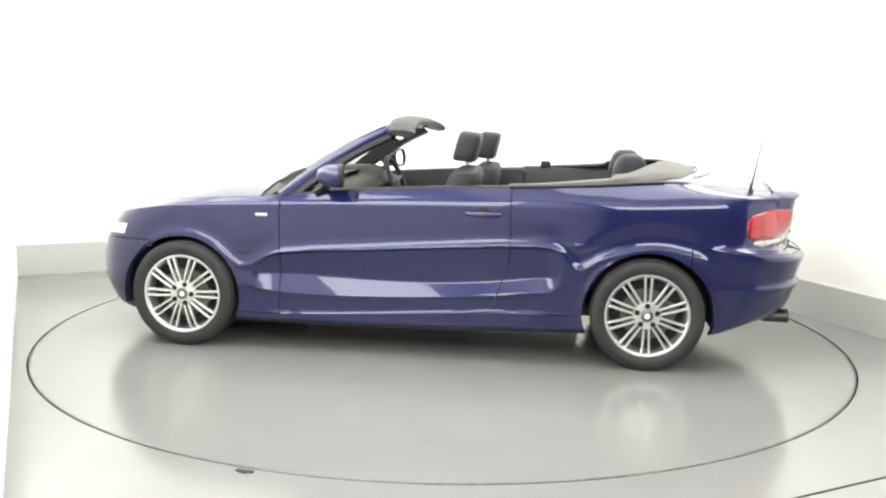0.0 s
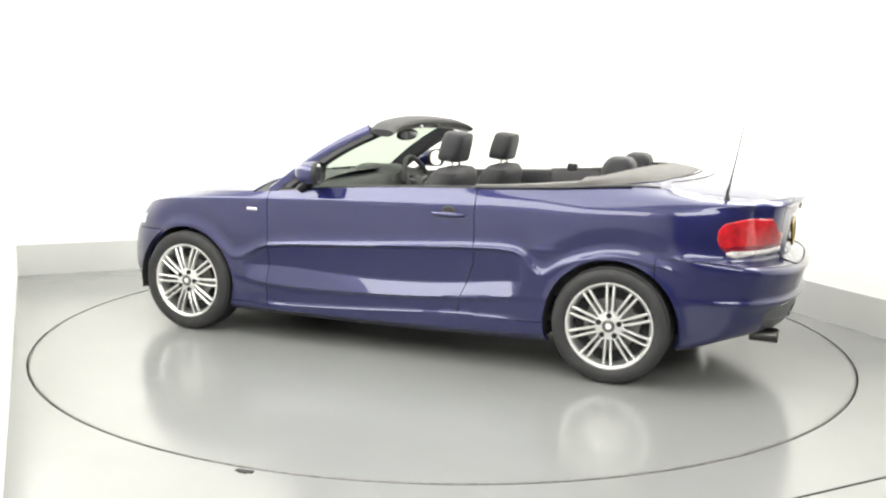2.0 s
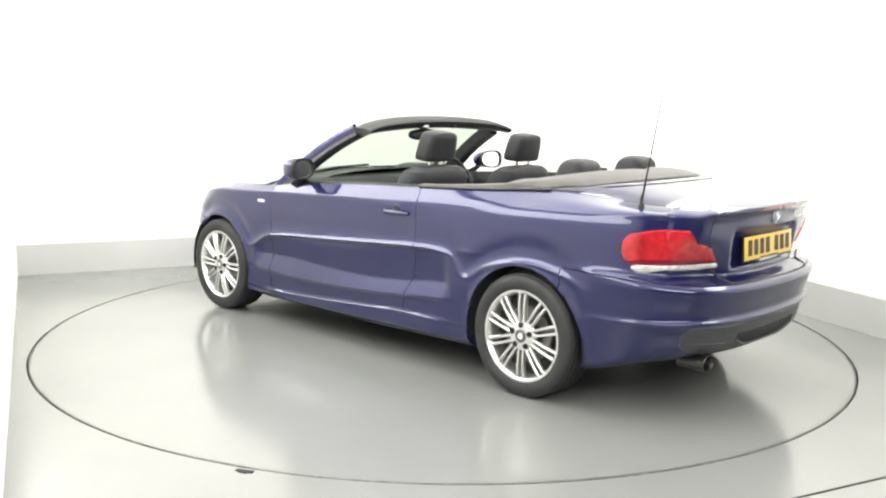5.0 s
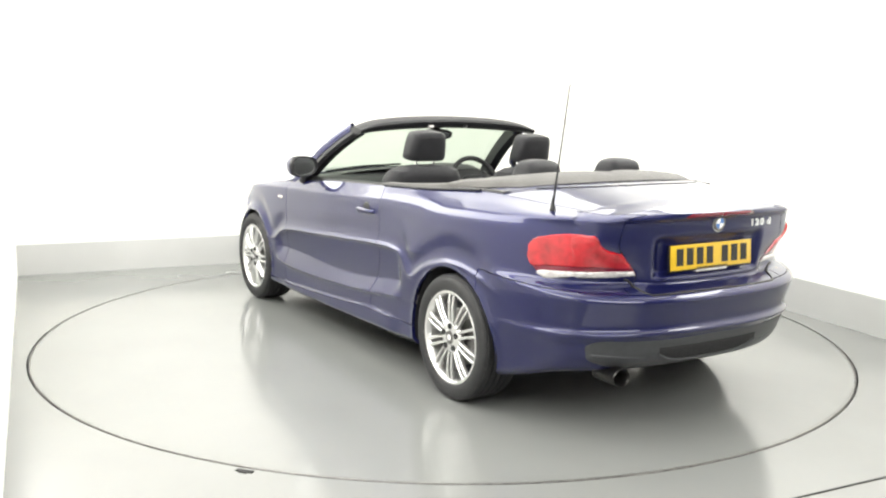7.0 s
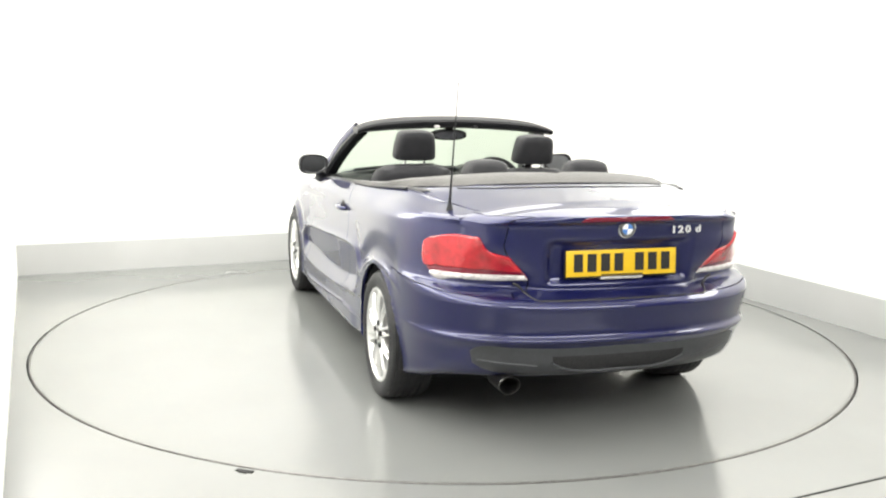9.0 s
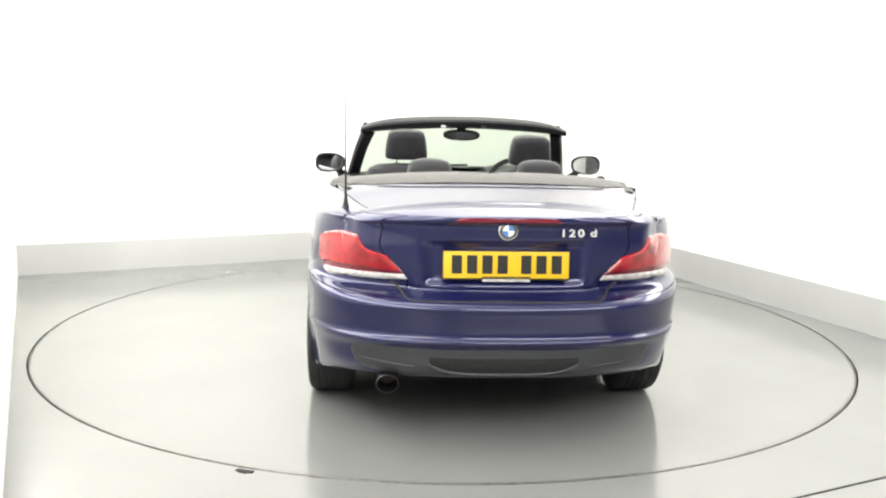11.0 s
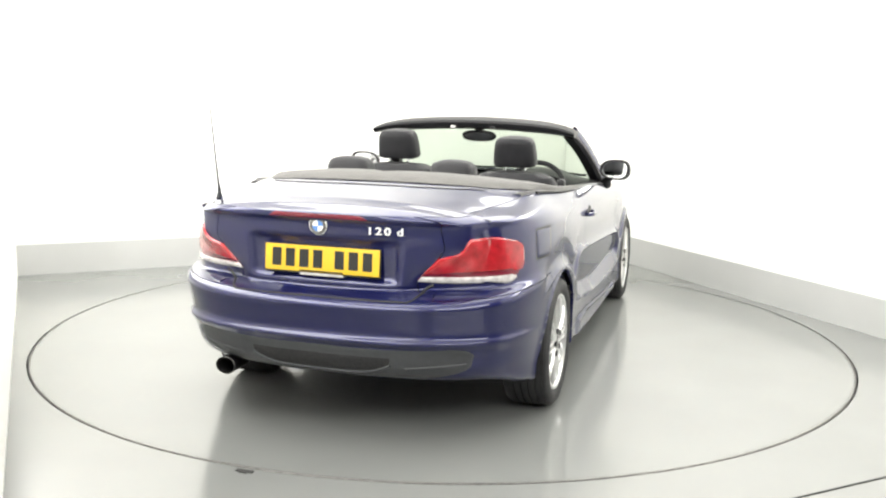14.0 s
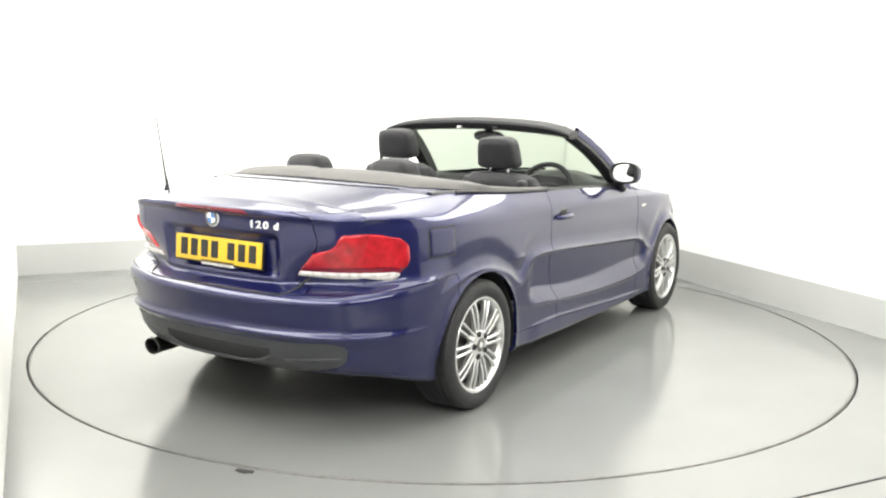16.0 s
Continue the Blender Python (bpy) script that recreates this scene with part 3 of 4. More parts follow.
# ---- tail: lamps, plate, badges ----
def patch(bm, s0, s1, z_lo, z_hi, m, proud=0.008, ns=30, nz=8, v0=0.0, v1=1.0, floor=-0.012, open_start=False):
    """A lens laid on the body side between two heights given along it, its rim rounded down to the body."""
    top = []
    for i in range(ns + 1):
        a = i / ns
        s = s0 + (s1 - s0) * a
        col = []
        for j in range(nz + 1):
            b = v0 + (v1 - v0) * j / nz
            z = z_lo(s) * (1 - b) + z_hi(s) * b
            e = (1 - a if open_start else min(a, 1 - a)) * (s1 - s0) / 0.02
            h = abs(z_hi(s) - z_lo(s))
            e = min(e, (j / nz) * (v1 - v0) * h / 0.012, (1 - j / nz) * (v1 - v0) * h / 0.012)
            e = min(1.0, max(e, 0.0))
            p, n = side_at(s, float(z), floor + (proud - floor) * math.sin(e * math.pi / 2) ** 0.6)
            col.append(bm.verts.new((p.x, m * p.y, p.z)))
        top.append(col)
    grid_faces(bm, top)


SI = s_of_rear_y(0.487)
TL_HI = curve((SI, 0.796), (s_of_rear_y(0.498), 0.818), (s_of_rear_y(0.515), 0.828), (s_of_rear_y(0.552), 0.842), (s_of_rear_y(0.566), 0.852), (s_of_rear_y(0.584), 0.884), (s_of_rear_y(0.605), 0.902), (s_of_x(-2.0), 0.907), (s_of_x(-1.84), 0.893), (s_of_x(-1.785), 0.872), (s_of_x(-1.755), 0.825))
TL_LO = curve((SI, 0.706), (s_of_rear_y(0.57), 0.700), (s_of_x(-1.95), 0.70), (s_of_x(-1.835), 0.702), (s_of_x(-1.80), 0.727), (s_of_x(-1.765), 0.79), (s_of_x(-1.755), 0.81))
TL_MID = lambda s: np.minimum(TL_LO(s) * 0 + np.where(np.asarray(s) < s_of_x(-1.84), 0.744, np.maximum(0.738, TL_LO(s))), TL_HI(s) - 0.004)
S_TIP = s_of_x(-1.756)


def tail_lamps():
    for m in (1, -1):
        bm = bmesh.new()
        patch(bm, SI, S_TIP, TL_LO, TL_HI, m, 0.003, 44, 8)
        lamp = part("tail_lamp", bm, REDDARK, car, "red tail lamp with a clear lower strip")
        bm = bmesh.new()
        patch(bm, SI + 0.006, S_TIP - 0.004, TL_MID, lambda s: TL_HI(s) - 0.003, m, 0.011, 44, 10)
        part("red_lens", bm, RED, lamp, "glossy red lens")
        bm = bmesh.new()
        patch(bm, SI + 0.006, s_of_x(-1.815), lambda s: TL_LO(s) + 0.004, lambda s: TL_MID(s) - 0.004, m, 0.010, 40, 6)
        part("clear_lens", bm, CLEAR, lamp, "clear reversing lens strip")
        for k in range(4):                       # bulbs' dark rings seen through the strip
            bm = bmesh.new()
            s = SI + 0.07 + 0.035 * k
            patch(bm, s, s + 0.02, lambda q: 0.0 * TL_LO(q) + 0.712, lambda q: 0.0 * TL_LO(q) + 0.732, m, 0.0108, 6, 4)
            part("reflector", bm, STEEL, lamp)
    # high-level brake light under the lip of the boot lid
    bm = bmesh.new()
    for m in (1, -1):
        patch(bm, 0.0, s_of_rear_y(0.245), lambda s: 0.966 + 0.0 * np.asarray(s), lambda s: 0.990 - 0.006 * np.asarray(s) / 0.245, m, 0.004, 20, 4, floor=0.001)
    part("brake_light", bm, REDDARK, lid, "dark red high-level brake light")


def rear_x(z):
    return side_at(0.001, z)[0].x


def plate_and_badges():
    tilt = 4.0
    x0 = -2.066
    bm = bmesh.new()
    box(bm, (0, 0, 0), (0.008, 0.520, 0.111), None, 0.002)
    plate = part("number_plate", bm, YELLOW, car, "yellow rear number plate")
    plate.matrix_basis = pose(x0, OFF, 0.786, 0, tilt)
    ys = [0.205, 0.142, 0.079, 0.016, -0.082, -0.145, -0.208]
    for y in ys:
        bm = bmesh.new()
        box(bm, (-0.0045, y, 0.002), (0.002, 0.042, 0.076))
        part("bar", bm, INK_SHADE, plate)
    bm = bmesh.new()
    box(bm, (-0.0045, -0.0, -0.0505), (0.002, 0.20, 0.005))
    part("bar", bm, INK_SHADE, plate)
    bm = bmesh.new()
    box(bm, (0.006, 0, -0.004), (0.012, 0.53, 0.12), None, 0.004)
    holder = part("plate_holder", bm, BLACK, car, "black plastic plate holder")
    holder.matrix_basis = pose(x0, OFF, 0.786, 0, tilt)
    bm = bmesh.new()
    box(bm, (0, 0, 0), (0.03, 0.20, 0.012), None, 0.004)
    ob = part("plate_lamp", bm, CLEAR, car, "white strip below the plate")
    ob.matrix_basis = pose(x0 + 0.008, OFF, 0.7215)
    # round emblem: plain coloured shapes
    p, n = side_at(0.004, 0.934, 0.002)
    bm = bmesh.new()
    lathe(bm, [(0.001, 0.006), (0.037, 0.005), (0.041, 0.003), (0.041, -0.006)], 40, "x")
    bmesh.ops.scale(bm, vec=(-1, 1, 1), verts=bm.verts)
    emblem = part("emblem", bm, CHROME, lid, "round chrome-rimmed emblem")
    emblem.matrix_basis = Matrix.Translation((p.x - 0.001, 0, p.z)) @ pose(0, 0, 0, 0, -6)
    for name, material, quads, r, h in (("emblem_ring", STEEL, (0, 1, 2, 3), 0.036, 0.0075), ("emblem_field", WHITE, (0, 2), 0.024, 0.0085), ("emblem_field", BLUEWHITE, (1, 3), 0.024, 0.0085)):
        bm = bmesh.new()
        for q in quads:
            c = bm.verts.new((-h, 0, 0))
            arc = [bm.verts.new((-h, r * math.cos(a), r * math.sin(a))) for a in np.linspace(q * math.pi / 2, (q + 1) * math.pi / 2, 10)]
            for a, b in zip(arc, arc[1:]):
                bm.faces.new((c, a, b))
        part(name, bm, material, emblem, "", 0)
    # black bar as shade in the gap under the boot lid, rising to the lamps
    bm = bmesh.new()
    line = []
    for y in np.linspace(-0.475, 0.475, 45):
        p, n = side_at(s_of_rear_y(abs(float(y))), 0.642 + 0.062 * float(smooth01(abs(y), 0.39, 0.475)), -0.002)
        line.append((p.x, float(y), p.z))
    tube(bm, line, 0.0055, 8)
    part("lid_gap_shade", bm, INK_SHADE, car)
    # model designation in raised letters
    p, n = side_at(s_of_rear_y(0.295), 0.912, 0.004)
    base = Matrix.Translation((p.x - 0.011, -0.295, p.z - 0.002)) @ Matrix.Rotation(radians(5), 4, "Z") @ Matrix(((0, 0, -1, 0), (-1.3, 0, 0, 0), (0, 1, 0, 0), (0, 0, 0, 1)))
    for ch, dx in zip("120d", (-0.052, -0.024, 0.005, 0.046)):
        cu = bpy.data.curves.new("letter", "FONT")
        cu.body, cu.size, cu.extrude, cu.align_x, cu.offset = ch, 0.043, 0.0022, "CENTER", 0.0008
        tmp = bpy.data.objects.new("letter", cu)
        scene.collection.objects.link(tmp)
        me = bpy.data.meshes.new_from_object(tmp.evaluated_get(bpy.context.evaluated_depsgraph_get()))
        bpy.data.objects.remove(tmp)
        bpy.data.curves.remove(cu)
        me.materials.clear()
        me.materials.append(LETTER)
        ob = new("letter", me)
        ob.parent = lid
        ob.matrix_basis = base @ Matrix.Translation((dx, 0, 0))
        tagged(ob, "chrome model letter")
    # dark valance with a slot, a fold line beside it, and the exhaust tip
    end = s_of_rear_y(0.668)
    hi = curve((0.0, 0.444), (s_of_rear_y(0.3), 0.442), (s_of_rear_y(0.5), 0.448), (s_of_rear_y(0.6), 0.450), (s_of_rear_y(0.64), 0.438), (end, 0.412))
    lo = curve((0.0, 0.292), (s_of_rear_y(0.3), 0.292), (s_of_rear_y(0.5), 0.296), (s_of_rear_y(0.6), 0.318), (s_of_rear_y(0.64), 0.336), (end, 0.362))
    bm = bmesh.new()
    for m in (1, -1):
        patch(bm, 0.0, end, lo, hi, m, 0.003, 60, 12, floor=-0.006, open_start=True)
    valance = part("rear_valance", bm, TRIM, car, "dark grey plastic rear valance with a slot")
    slot_lo = lambda q: 0.328 + 0.045 * (np.asarray(q) / 0.335) ** 5
    bm = bmesh.new()
    for m in (1, -1):
        patch(bm, 0.0, s_of_rear_y(0.328), slot_lo, lambda q: 0.398 + 0 * np.asarray(q), m, 0.0045, 30, 6, floor=0.0033, open_start=True)
    part("valance_slot", bm, CARPET, valance, "black mesh slot in the valance").location.y = 0
    bm = bmesh.new()
    for m in (1, -1):
        pts = []
        for q in np.linspace(0.0, s_of_rear_y(0.332), 26):
            p, n = side_at(float(q), float(slot_lo(q)) - 0.003, 0.005)
            pts.append((p.x, m * p.y, p.z))
        tube(bm, pts, 0.006, 8)
    part("valance_lip", bm, TRIM, valance, "grey lip below the slot").location.y = 0
    for m in (1, -1):
        bm = bmesh.new()
        pts = []
        for q in np.linspace(s_of_rear_y(0.40), s_of_rear_y(0.64), 14):
            p, n = side_at(float(q), 0.354 + 0.02 * (q - 0.40) / 0.24, 0.001)
            pts.append((p.x, m * p.y, p.z))
        tube(bm, pts, 0.005, 8)
        part("fold_line", bm, TRIM, valance)
    for y in (0.485,):
        bm = bmesh.new()
        prof = [(0.036, 0.14), (0.042, 0.14), (0.044, 0.01), (0.046, 0.0), (0.043, -0.003), (0.039, 0.004), (0.038, 0.12), (0.001, 0.12)]
        lathe(bm, prof, 28, "x")
        bmesh.ops.scale(bm, vec=(1, 1.08, 0.88), verts=bm.verts)
        ob = part("exhaust_tip", bm, EXHAUST, car, "round darkened exhaust tip")
        ob.matrix_basis = pose(-2.035, OFF + y, 0.270)


# ---- wheels ----
def wheel_parts(hub):
    R, RW = 0.311, 0.229
    bm = bmesh.new()
    prof = [(RW - 0.012, -0.19), (RW + 0.004, -0.198), (0.27, -0.203), (0.298, -0.196), (0.308, -0.18)]
    for k in range(5):                            # tread blocks between grooves
        a = -0.172 + k * 0.0335
        prof += [(R, a), (R, a + 0.026), (R - 0.006, a + 0.0275), (R - 0.006, a + 0.032)]
    prof += [(0.307, -0.004), (0.299, 0.008), (0.285, 0.0155), (0.27, 0.018), (0.252, 0.016), (RW + 0.006, 0.009), (RW - 0.004, 0.002), (RW - 0.012, 0.0)]
    lathe(bm, prof, 72)
    part("tyre", bm, RUBBER, hub, "black road tyre", 28)
    bm = bmesh.new()
    lathe(bm, [(RW - 0.006, -0.015), (RW + 0.004, 0.004), (RW + 0.001, 0.0085), (RW - 0.008, 0.008), (RW - 0.017, -0.002), (RW - 0.024, -0.02), (RW - 0.030, -0.17), (RW - 0.012, -0.185)], 72)
    lathe(bm, [(0.034, 0.006), (0.05, 0.006), (0.070, 0.002), (0.080, -0.012), (0.074, -0.03), (0.034, -0.03)], 48)
    for k in range(10):                           # ten pairs of spokes
        a0 = k * math.tau / 10
        for sg in (1, -1):
            rings = []
            for t in np.linspace(0, 1, 7):
                r = 0.066 + t * (RW - 0.012 - 0.066)
                off = sg * (0.0130 + 0.0055 * t)
                w = 0.0066 + 0.0006 * t
                h = -0.002 + 0.010 * math.sin(t * math.pi * 0.75) - 0.008 * t
                ring = []
                for du, dh in ((-w, -0.022), (-w, -0.004), (-w * 0.55, 0.0), (w * 0.55, 0.0), (w, -0.004), (w, -0.022)):
                    u, v = r, off + du
                    ring.append(bm.verts.new((u * math.cos(a0) - v * math.sin(a0), h + dh + 0.004, u * math.sin(a0) + v * math.cos(a0))))
                rings.append(ring)
            for q, s in zip(rings, rings[1:]):
                for i in range(6):
                    j = (i + 1) % 6
                    bm.faces.new((q[i], q[j], s[j], s[i]))
    part("rim", bm, ALLOY, hub, "silver ten-pair double-spoke alloy rim", 32)
    bm = bmesh.new()
    lathe(bm, [(0.001, -0.050), (0.140, -0.050), (0.143, -0.054), (0.143, -0.066), (0.06, -0.066)], 48)
    part("brake_disc", bm, STEEL, hub, "dark steel brake disc")
    bm = bmesh.new()
    lathe(bm, [(0.001, -0.07), (0.200, -0.07), (0.203, -0.10)], 40)
    part("backplate", bm, CARPET, hub, "black backplate")
    bm = bmesh.new()
    lathe(bm, [(0.001, 0.009), (0.026, 0.009), (0.033, 0.006), (0.034, -0.004)], 32)
    part("centre_cap", bm, STEEL, hub, "dark centre cap")
    bm = bmesh.new()
    lathe(bm, [(0.001, 0.0105), (0.014, 0.0105), (0.016, 0.008)], 20)
    part("cap_emblem", bm, WHITE, hub)
    for k in range(5):
        a = k * math.tau / 5
        bm = bmesh.new()
        lathe(bm, [(0.001, 0.0065), (0.0125, 0.007), (0.0145, 0.0085), (0.0145, -0.02)], 14)
        bmesh.ops.translate(bm, vec=(0.056 * math.cos(a), 0.001, 0.056 * math.sin(a)), verts=bm.verts)
        part("lug_bolt", bm, BLACK, hub)
    bm = bmesh.new()
    box(bm, (-0.12, -0.05, 0.05), (0.06, 0.03, 0.12), None, 0.012)
    part("brake_caliper", bm, STEEL, hub, "grey brake caliper")


def wheels():
    hub = new("wheel")
    hub.parent = car
    wheel_parts(hub)
    hub.matrix_basis = pose(AXLE_R, OFF + 0.848, HUB_Z + 0.004, 0, -18, 0)
    for x, m, turn in ((AXLE_F, 1, -36), (AXLE_R, -1, 0), (AXLE_F, -1, 9)):
        copy_thing(hub, pose(x, OFF + m * 0.846, HUB_Z + 0.004, 0, turn, 0 if m > 0 else 180))


# ---- windscreen, frame, mirrors ----
def windscreen():
    def frame_point(t, v):
        """t from the left pillar (1) to the right (-1), v from the scuttle (0) to the header (1)."""
        base = Vector((0.985 - 0.13 * t * t - 0.03 * t**4, 0.765 * t, 0.955 - 0.03 * t * t))
        top = Vector((0.285 - 0.055 * t * t, 0.625 * t, 1.335 - 0.032 * t * t))
        p = base.lerp(top, v)
        p.z += 0.035 * math.sin(math.pi * v)
        return p
    bm = bmesh.new()
    grid_faces(bm, [[bm.verts.new(frame_point(t, v)) for t in np.linspace(0.985, -0.985, 25)] for v in np.linspace(0, 1.0, 11)])
    g = part("windscreen", bm, GLASS, car, "clear windscreen glass")
    g.visible_shadow = False
    for m in (1, -1):
        bm = bmesh.new()
        rows = []
        for v in np.linspace(-0.06, 0.93, 16):
            c = frame_point(0.985 * m, v)
            w = 0.034 - 0.006 * v
            d = Vector((0.55, 0, 0.83))
            ring = []
            for dx, dy in ((0.030, 0.004), (0.022, 0.024), (0.0, 0.030), (-0.03, 0.024), (-0.03, 0.008), (0.0, -0.002), (0.024, -0.002)):
                ring.append(bm.verts.new(c + d * dx * 0.9 + Vector((0, m * dy * 0.85, 0))))
            rows.append(ring + [ring[0]])
        for q, s in zip(rows, rows[1:]):
            for i in range(7):
                bm.faces.new((q[i], q[i + 1], s[i + 1], s[i]))
        pil = part("windscreen_pillar", bm, PAINT, car, "blue windscreen pillar")
        bm = bmesh.new()
        rows = []
        for v in np.linspace(-0.1, 0.91, 14):
            c = frame_point(0.985 * m, v) + Vector((-0.032, -m * 0.004, -0.03))
            ring = [bm.verts.new(c + Vector((a, m * b, e))) for a, b, e in ((0.040, 0.006, 0.042), (-0.012, 0.030, -0.010), (-0.028, 0.012, -0.02), (-0.02, -0.052, -0.012), (0.038, -0.046, 0.040))]
            rows.append(ring + [ring[0]])
        for q, s in zip(rows, rows[1:]):
            for i in range(5):
                bm.faces.new((q[i], q[i + 1], s[i + 1], s[i]))
        part("pillar_trim", bm, BLACK, pil, "black inner pillar trim")
    bm = bmesh.new()
    rows = []
    for t in np.linspace(1.035, -1.035, 35):
        c = Vector((0.275 - 0.05 * t * t, 0.638 * t, 1.336 - 0.036 * t * t - 0.02 * abs(t) ** 8))
        k = 1 - 0.35 * abs(t) ** 6
        ring = [bm.verts.new(c + Vector((a, 0, b * k))) for a, b in ((0.05, -0.012), (0.04, 0.010), (0.0, 0.020), (-0.06, 0.016), (-0.105, -0.002), (-0.112, -0.016), (-0.098, -0.045), (-0.06, -0.058), (0.0, -0.04))]
        rows.append(ring + [ring[0]])
    for q, s in zip(rows, rows[1:]):
        for i in range(9):
            bm.faces.new((q[i], q[i + 1], s[i + 1], s[i]))
    bm.faces.new(rows[0][:-1])
    bm.faces.new(rows[-1][:-1][::-1])
    head = part("windscreen_header", bm, BLACK, car, "black windscreen header with soft-top catches")
    for y in (0.13, -0.13):
        bm = bmesh.new()
        box(bm, (0.185, y, 1.289), (0.05, 0.035, 0.018), None, 0.005)
        part("roof_catch", bm, CLEAR if y > 0 else BLACK, head)
    # inside mirror
    bm = bmesh.new()
    bmesh.ops.create_uvsphere(bm, u_segments=28, v_segments=14, radius=1.0)
    for v in bm.verts:
        v.co = Vector((0.021 * v.co.x, 0.122 * math.copysign(abs(v.co.y) ** 0.8, v.co.y), 0.038 * math.copysign(abs(v.co.z) ** 0.8, v.co.z)))
        v.co.x = max(v.co.x, -0.013)
    im = part("inside_mirror", bm, BLACK, car, "black oval inside mirror")
    im.matrix_basis = pose(0.325, OFF, 1.232, 0, -14, -8)
    bm = bmesh.new()
    tube(bm, [(0.005, 0, 0.02), (0.035, 0, 0.05), (0.05, 0, 0.075)], 0.012, 8)
    box(bm, (0.02, 0, 0.05), (0.05, 0.06, 0.04), None, 0.012)
    part("mirror_stalk", bm, BLACK, im)
    bm = bmesh.new()
    rim = [bm.verts.new((-0.0145, 0.098 * math.cos(a), 0.026 * math.sin(a))) for a in np.linspace(0, math.tau, 28, endpoint=False)]
    back = [bm.verts.new((-0.0125, v.co.y, v.co.z)) for v in rim]
    bm.faces.new(rim)
    bm.faces.new(back[::-1])
    for i in range(28):
        bm.faces.new((rim[i], back[i], back[(i + 1) % 28], rim[(i + 1) % 28]))
    part("mirror_glass", bm, MIRROR, im)
    # wipers
    for pts in (((0.93, 0.50, 0.945), (0.95, 0.2, 0.972), (0.955, -0.1, 0.98)), ((0.92, -0.12, 0.965), (0.93, -0.4, 0.958), (0.89, -0.62, 0.945))):
        bm = bmesh.new()
        tube(bm, [Vector(p) + Vector((0.02, 0, 0.012)) for p in pts], 0.008, 6)
        part("wiper", bm, BLACK, car, "black wiper arm")
    # door mirrors
    for m in (1, -1):
        bm = bmesh.new()
        n = 20
        rows = []
        for k, (dx, sc) in enumerate(((0.0, 1.0), (0.03, 1.0), (0.065, 0.95), (0.10, 0.80), (0.125, 0.52), (0.135, 0.2))):
            ring = []
            for a in np.linspace(0, math.tau, n, endpoint=False):
                c, s = math.cos(a), math.sin(a)
                y = 0.098 * math.copysign(abs(c) ** 0.75, c)
                z = 0.064 * math.copysign(abs(s) ** 0.75, s) * (1 + 0.12 * c)
                ring.append(bm.verts.new((dx, m * (0.935 + y * sc - 0.12 * dx), 1.026 + z * sc)))
            rows.append(ring + [ring[0]])
        for q, s in zip(rows, rows[1:]):
            for i in range(n):
                bm.faces.new((q[i], q[i + 1], s[i + 1], s[i]))
        bm.faces.new(rows[-1][:-1])
        mir = part("door_mirror", bm, PAINT, car, "blue door mirror with a black rim")
        mir.matrix_basis = Matrix.Translation((0.485, OFF - m * 0.052, 0.003)) @ Matrix.Translation((0.05, m * 0.935, 1.026)) @ Matrix.Rotation(radians(m * 12), 4, "Z") @ Matrix.Rotation(radians(0.5 if m > 0 else 5), 4, "Y") @ Matrix.Translation((-0.05, -m * 0.935, -1.026))
        bm = bmesh.new()
        rim = []
        for dx, sc in ((0.012, 1.02), (-0.012, 1.02), (-0.016, 0.96), (-0.012, 0.84), (0.006, 0.82)):
            ring = []
            for a in np.linspace(0, math.tau, n, endpoint=False):
                c, s = math.cos(a), math.sin(a)
                ring.append(bm.verts.new((dx, m * (0.935 + 0.098 * math.copysign(abs(c) ** 0.75, c) * sc), 1.026 + 0.064 * math.copysign(abs(s) ** 0.75, s) * (1 + 0.12 * c) * sc)))
            rim.append(ring + [ring[0]])
        for q, s in zip(rim, rim[1:]):
            for i in range(n):
                bm.faces.new((q[i], q[i + 1], s[i + 1], s[i]))
        part("mirror_rim", bm, BLACK, mir, "black mirror rim")
        bm = bmesh.new()
        bm.faces.new([bm.verts.new((-0.003, m * (0.935 + 0.083 * math.copysign(abs(math.cos(a)) ** 0.75, math.cos(a))), 1.026 + 0.054 * math.copysign(abs(math.sin(a)) ** 0.75, math.sin(a)) * (1 + 0.12 * math.cos(a)))) for a in np.linspace(0, math.tau, n, endpoint=False)])
        part("mirror_glass", bm, MIRROR, mir, "", 0)
        bm = bmesh.new()
        tube(bm, [(0.07, m * 0.885, 0.985), (0.09, m * 0.85, 0.955), (0.13, m * 0.82, 0.925)], [0.028, 0.034, 0.05], 12, 0.6)
        part("mirror_foot", bm, BLACK, mir, "black mirror foot")


# ---- cabin ----
def soft_box(bm, c, d, bevel, rot=None, bulge=0.0):
    vs = box(bm, (0, 0, 0), d, None, bevel, 4)
    vs = [v for v in vs if v.is_valid]
    if bulge:
        for v in vs:
            v.co.x += math.copysign(bulge, v.co.x) * (1 - (2 * v.co.y / d[1]) ** 2) * (1 - (2 * v.co.z / d[2]) ** 2)
    if rot is not None:
        bmesh.ops.rotate(bm, cent=(0, 0, 0), matrix=rot, verts=vs)
    bmesh.ops.translate(bm, vec=c, verts=vs)


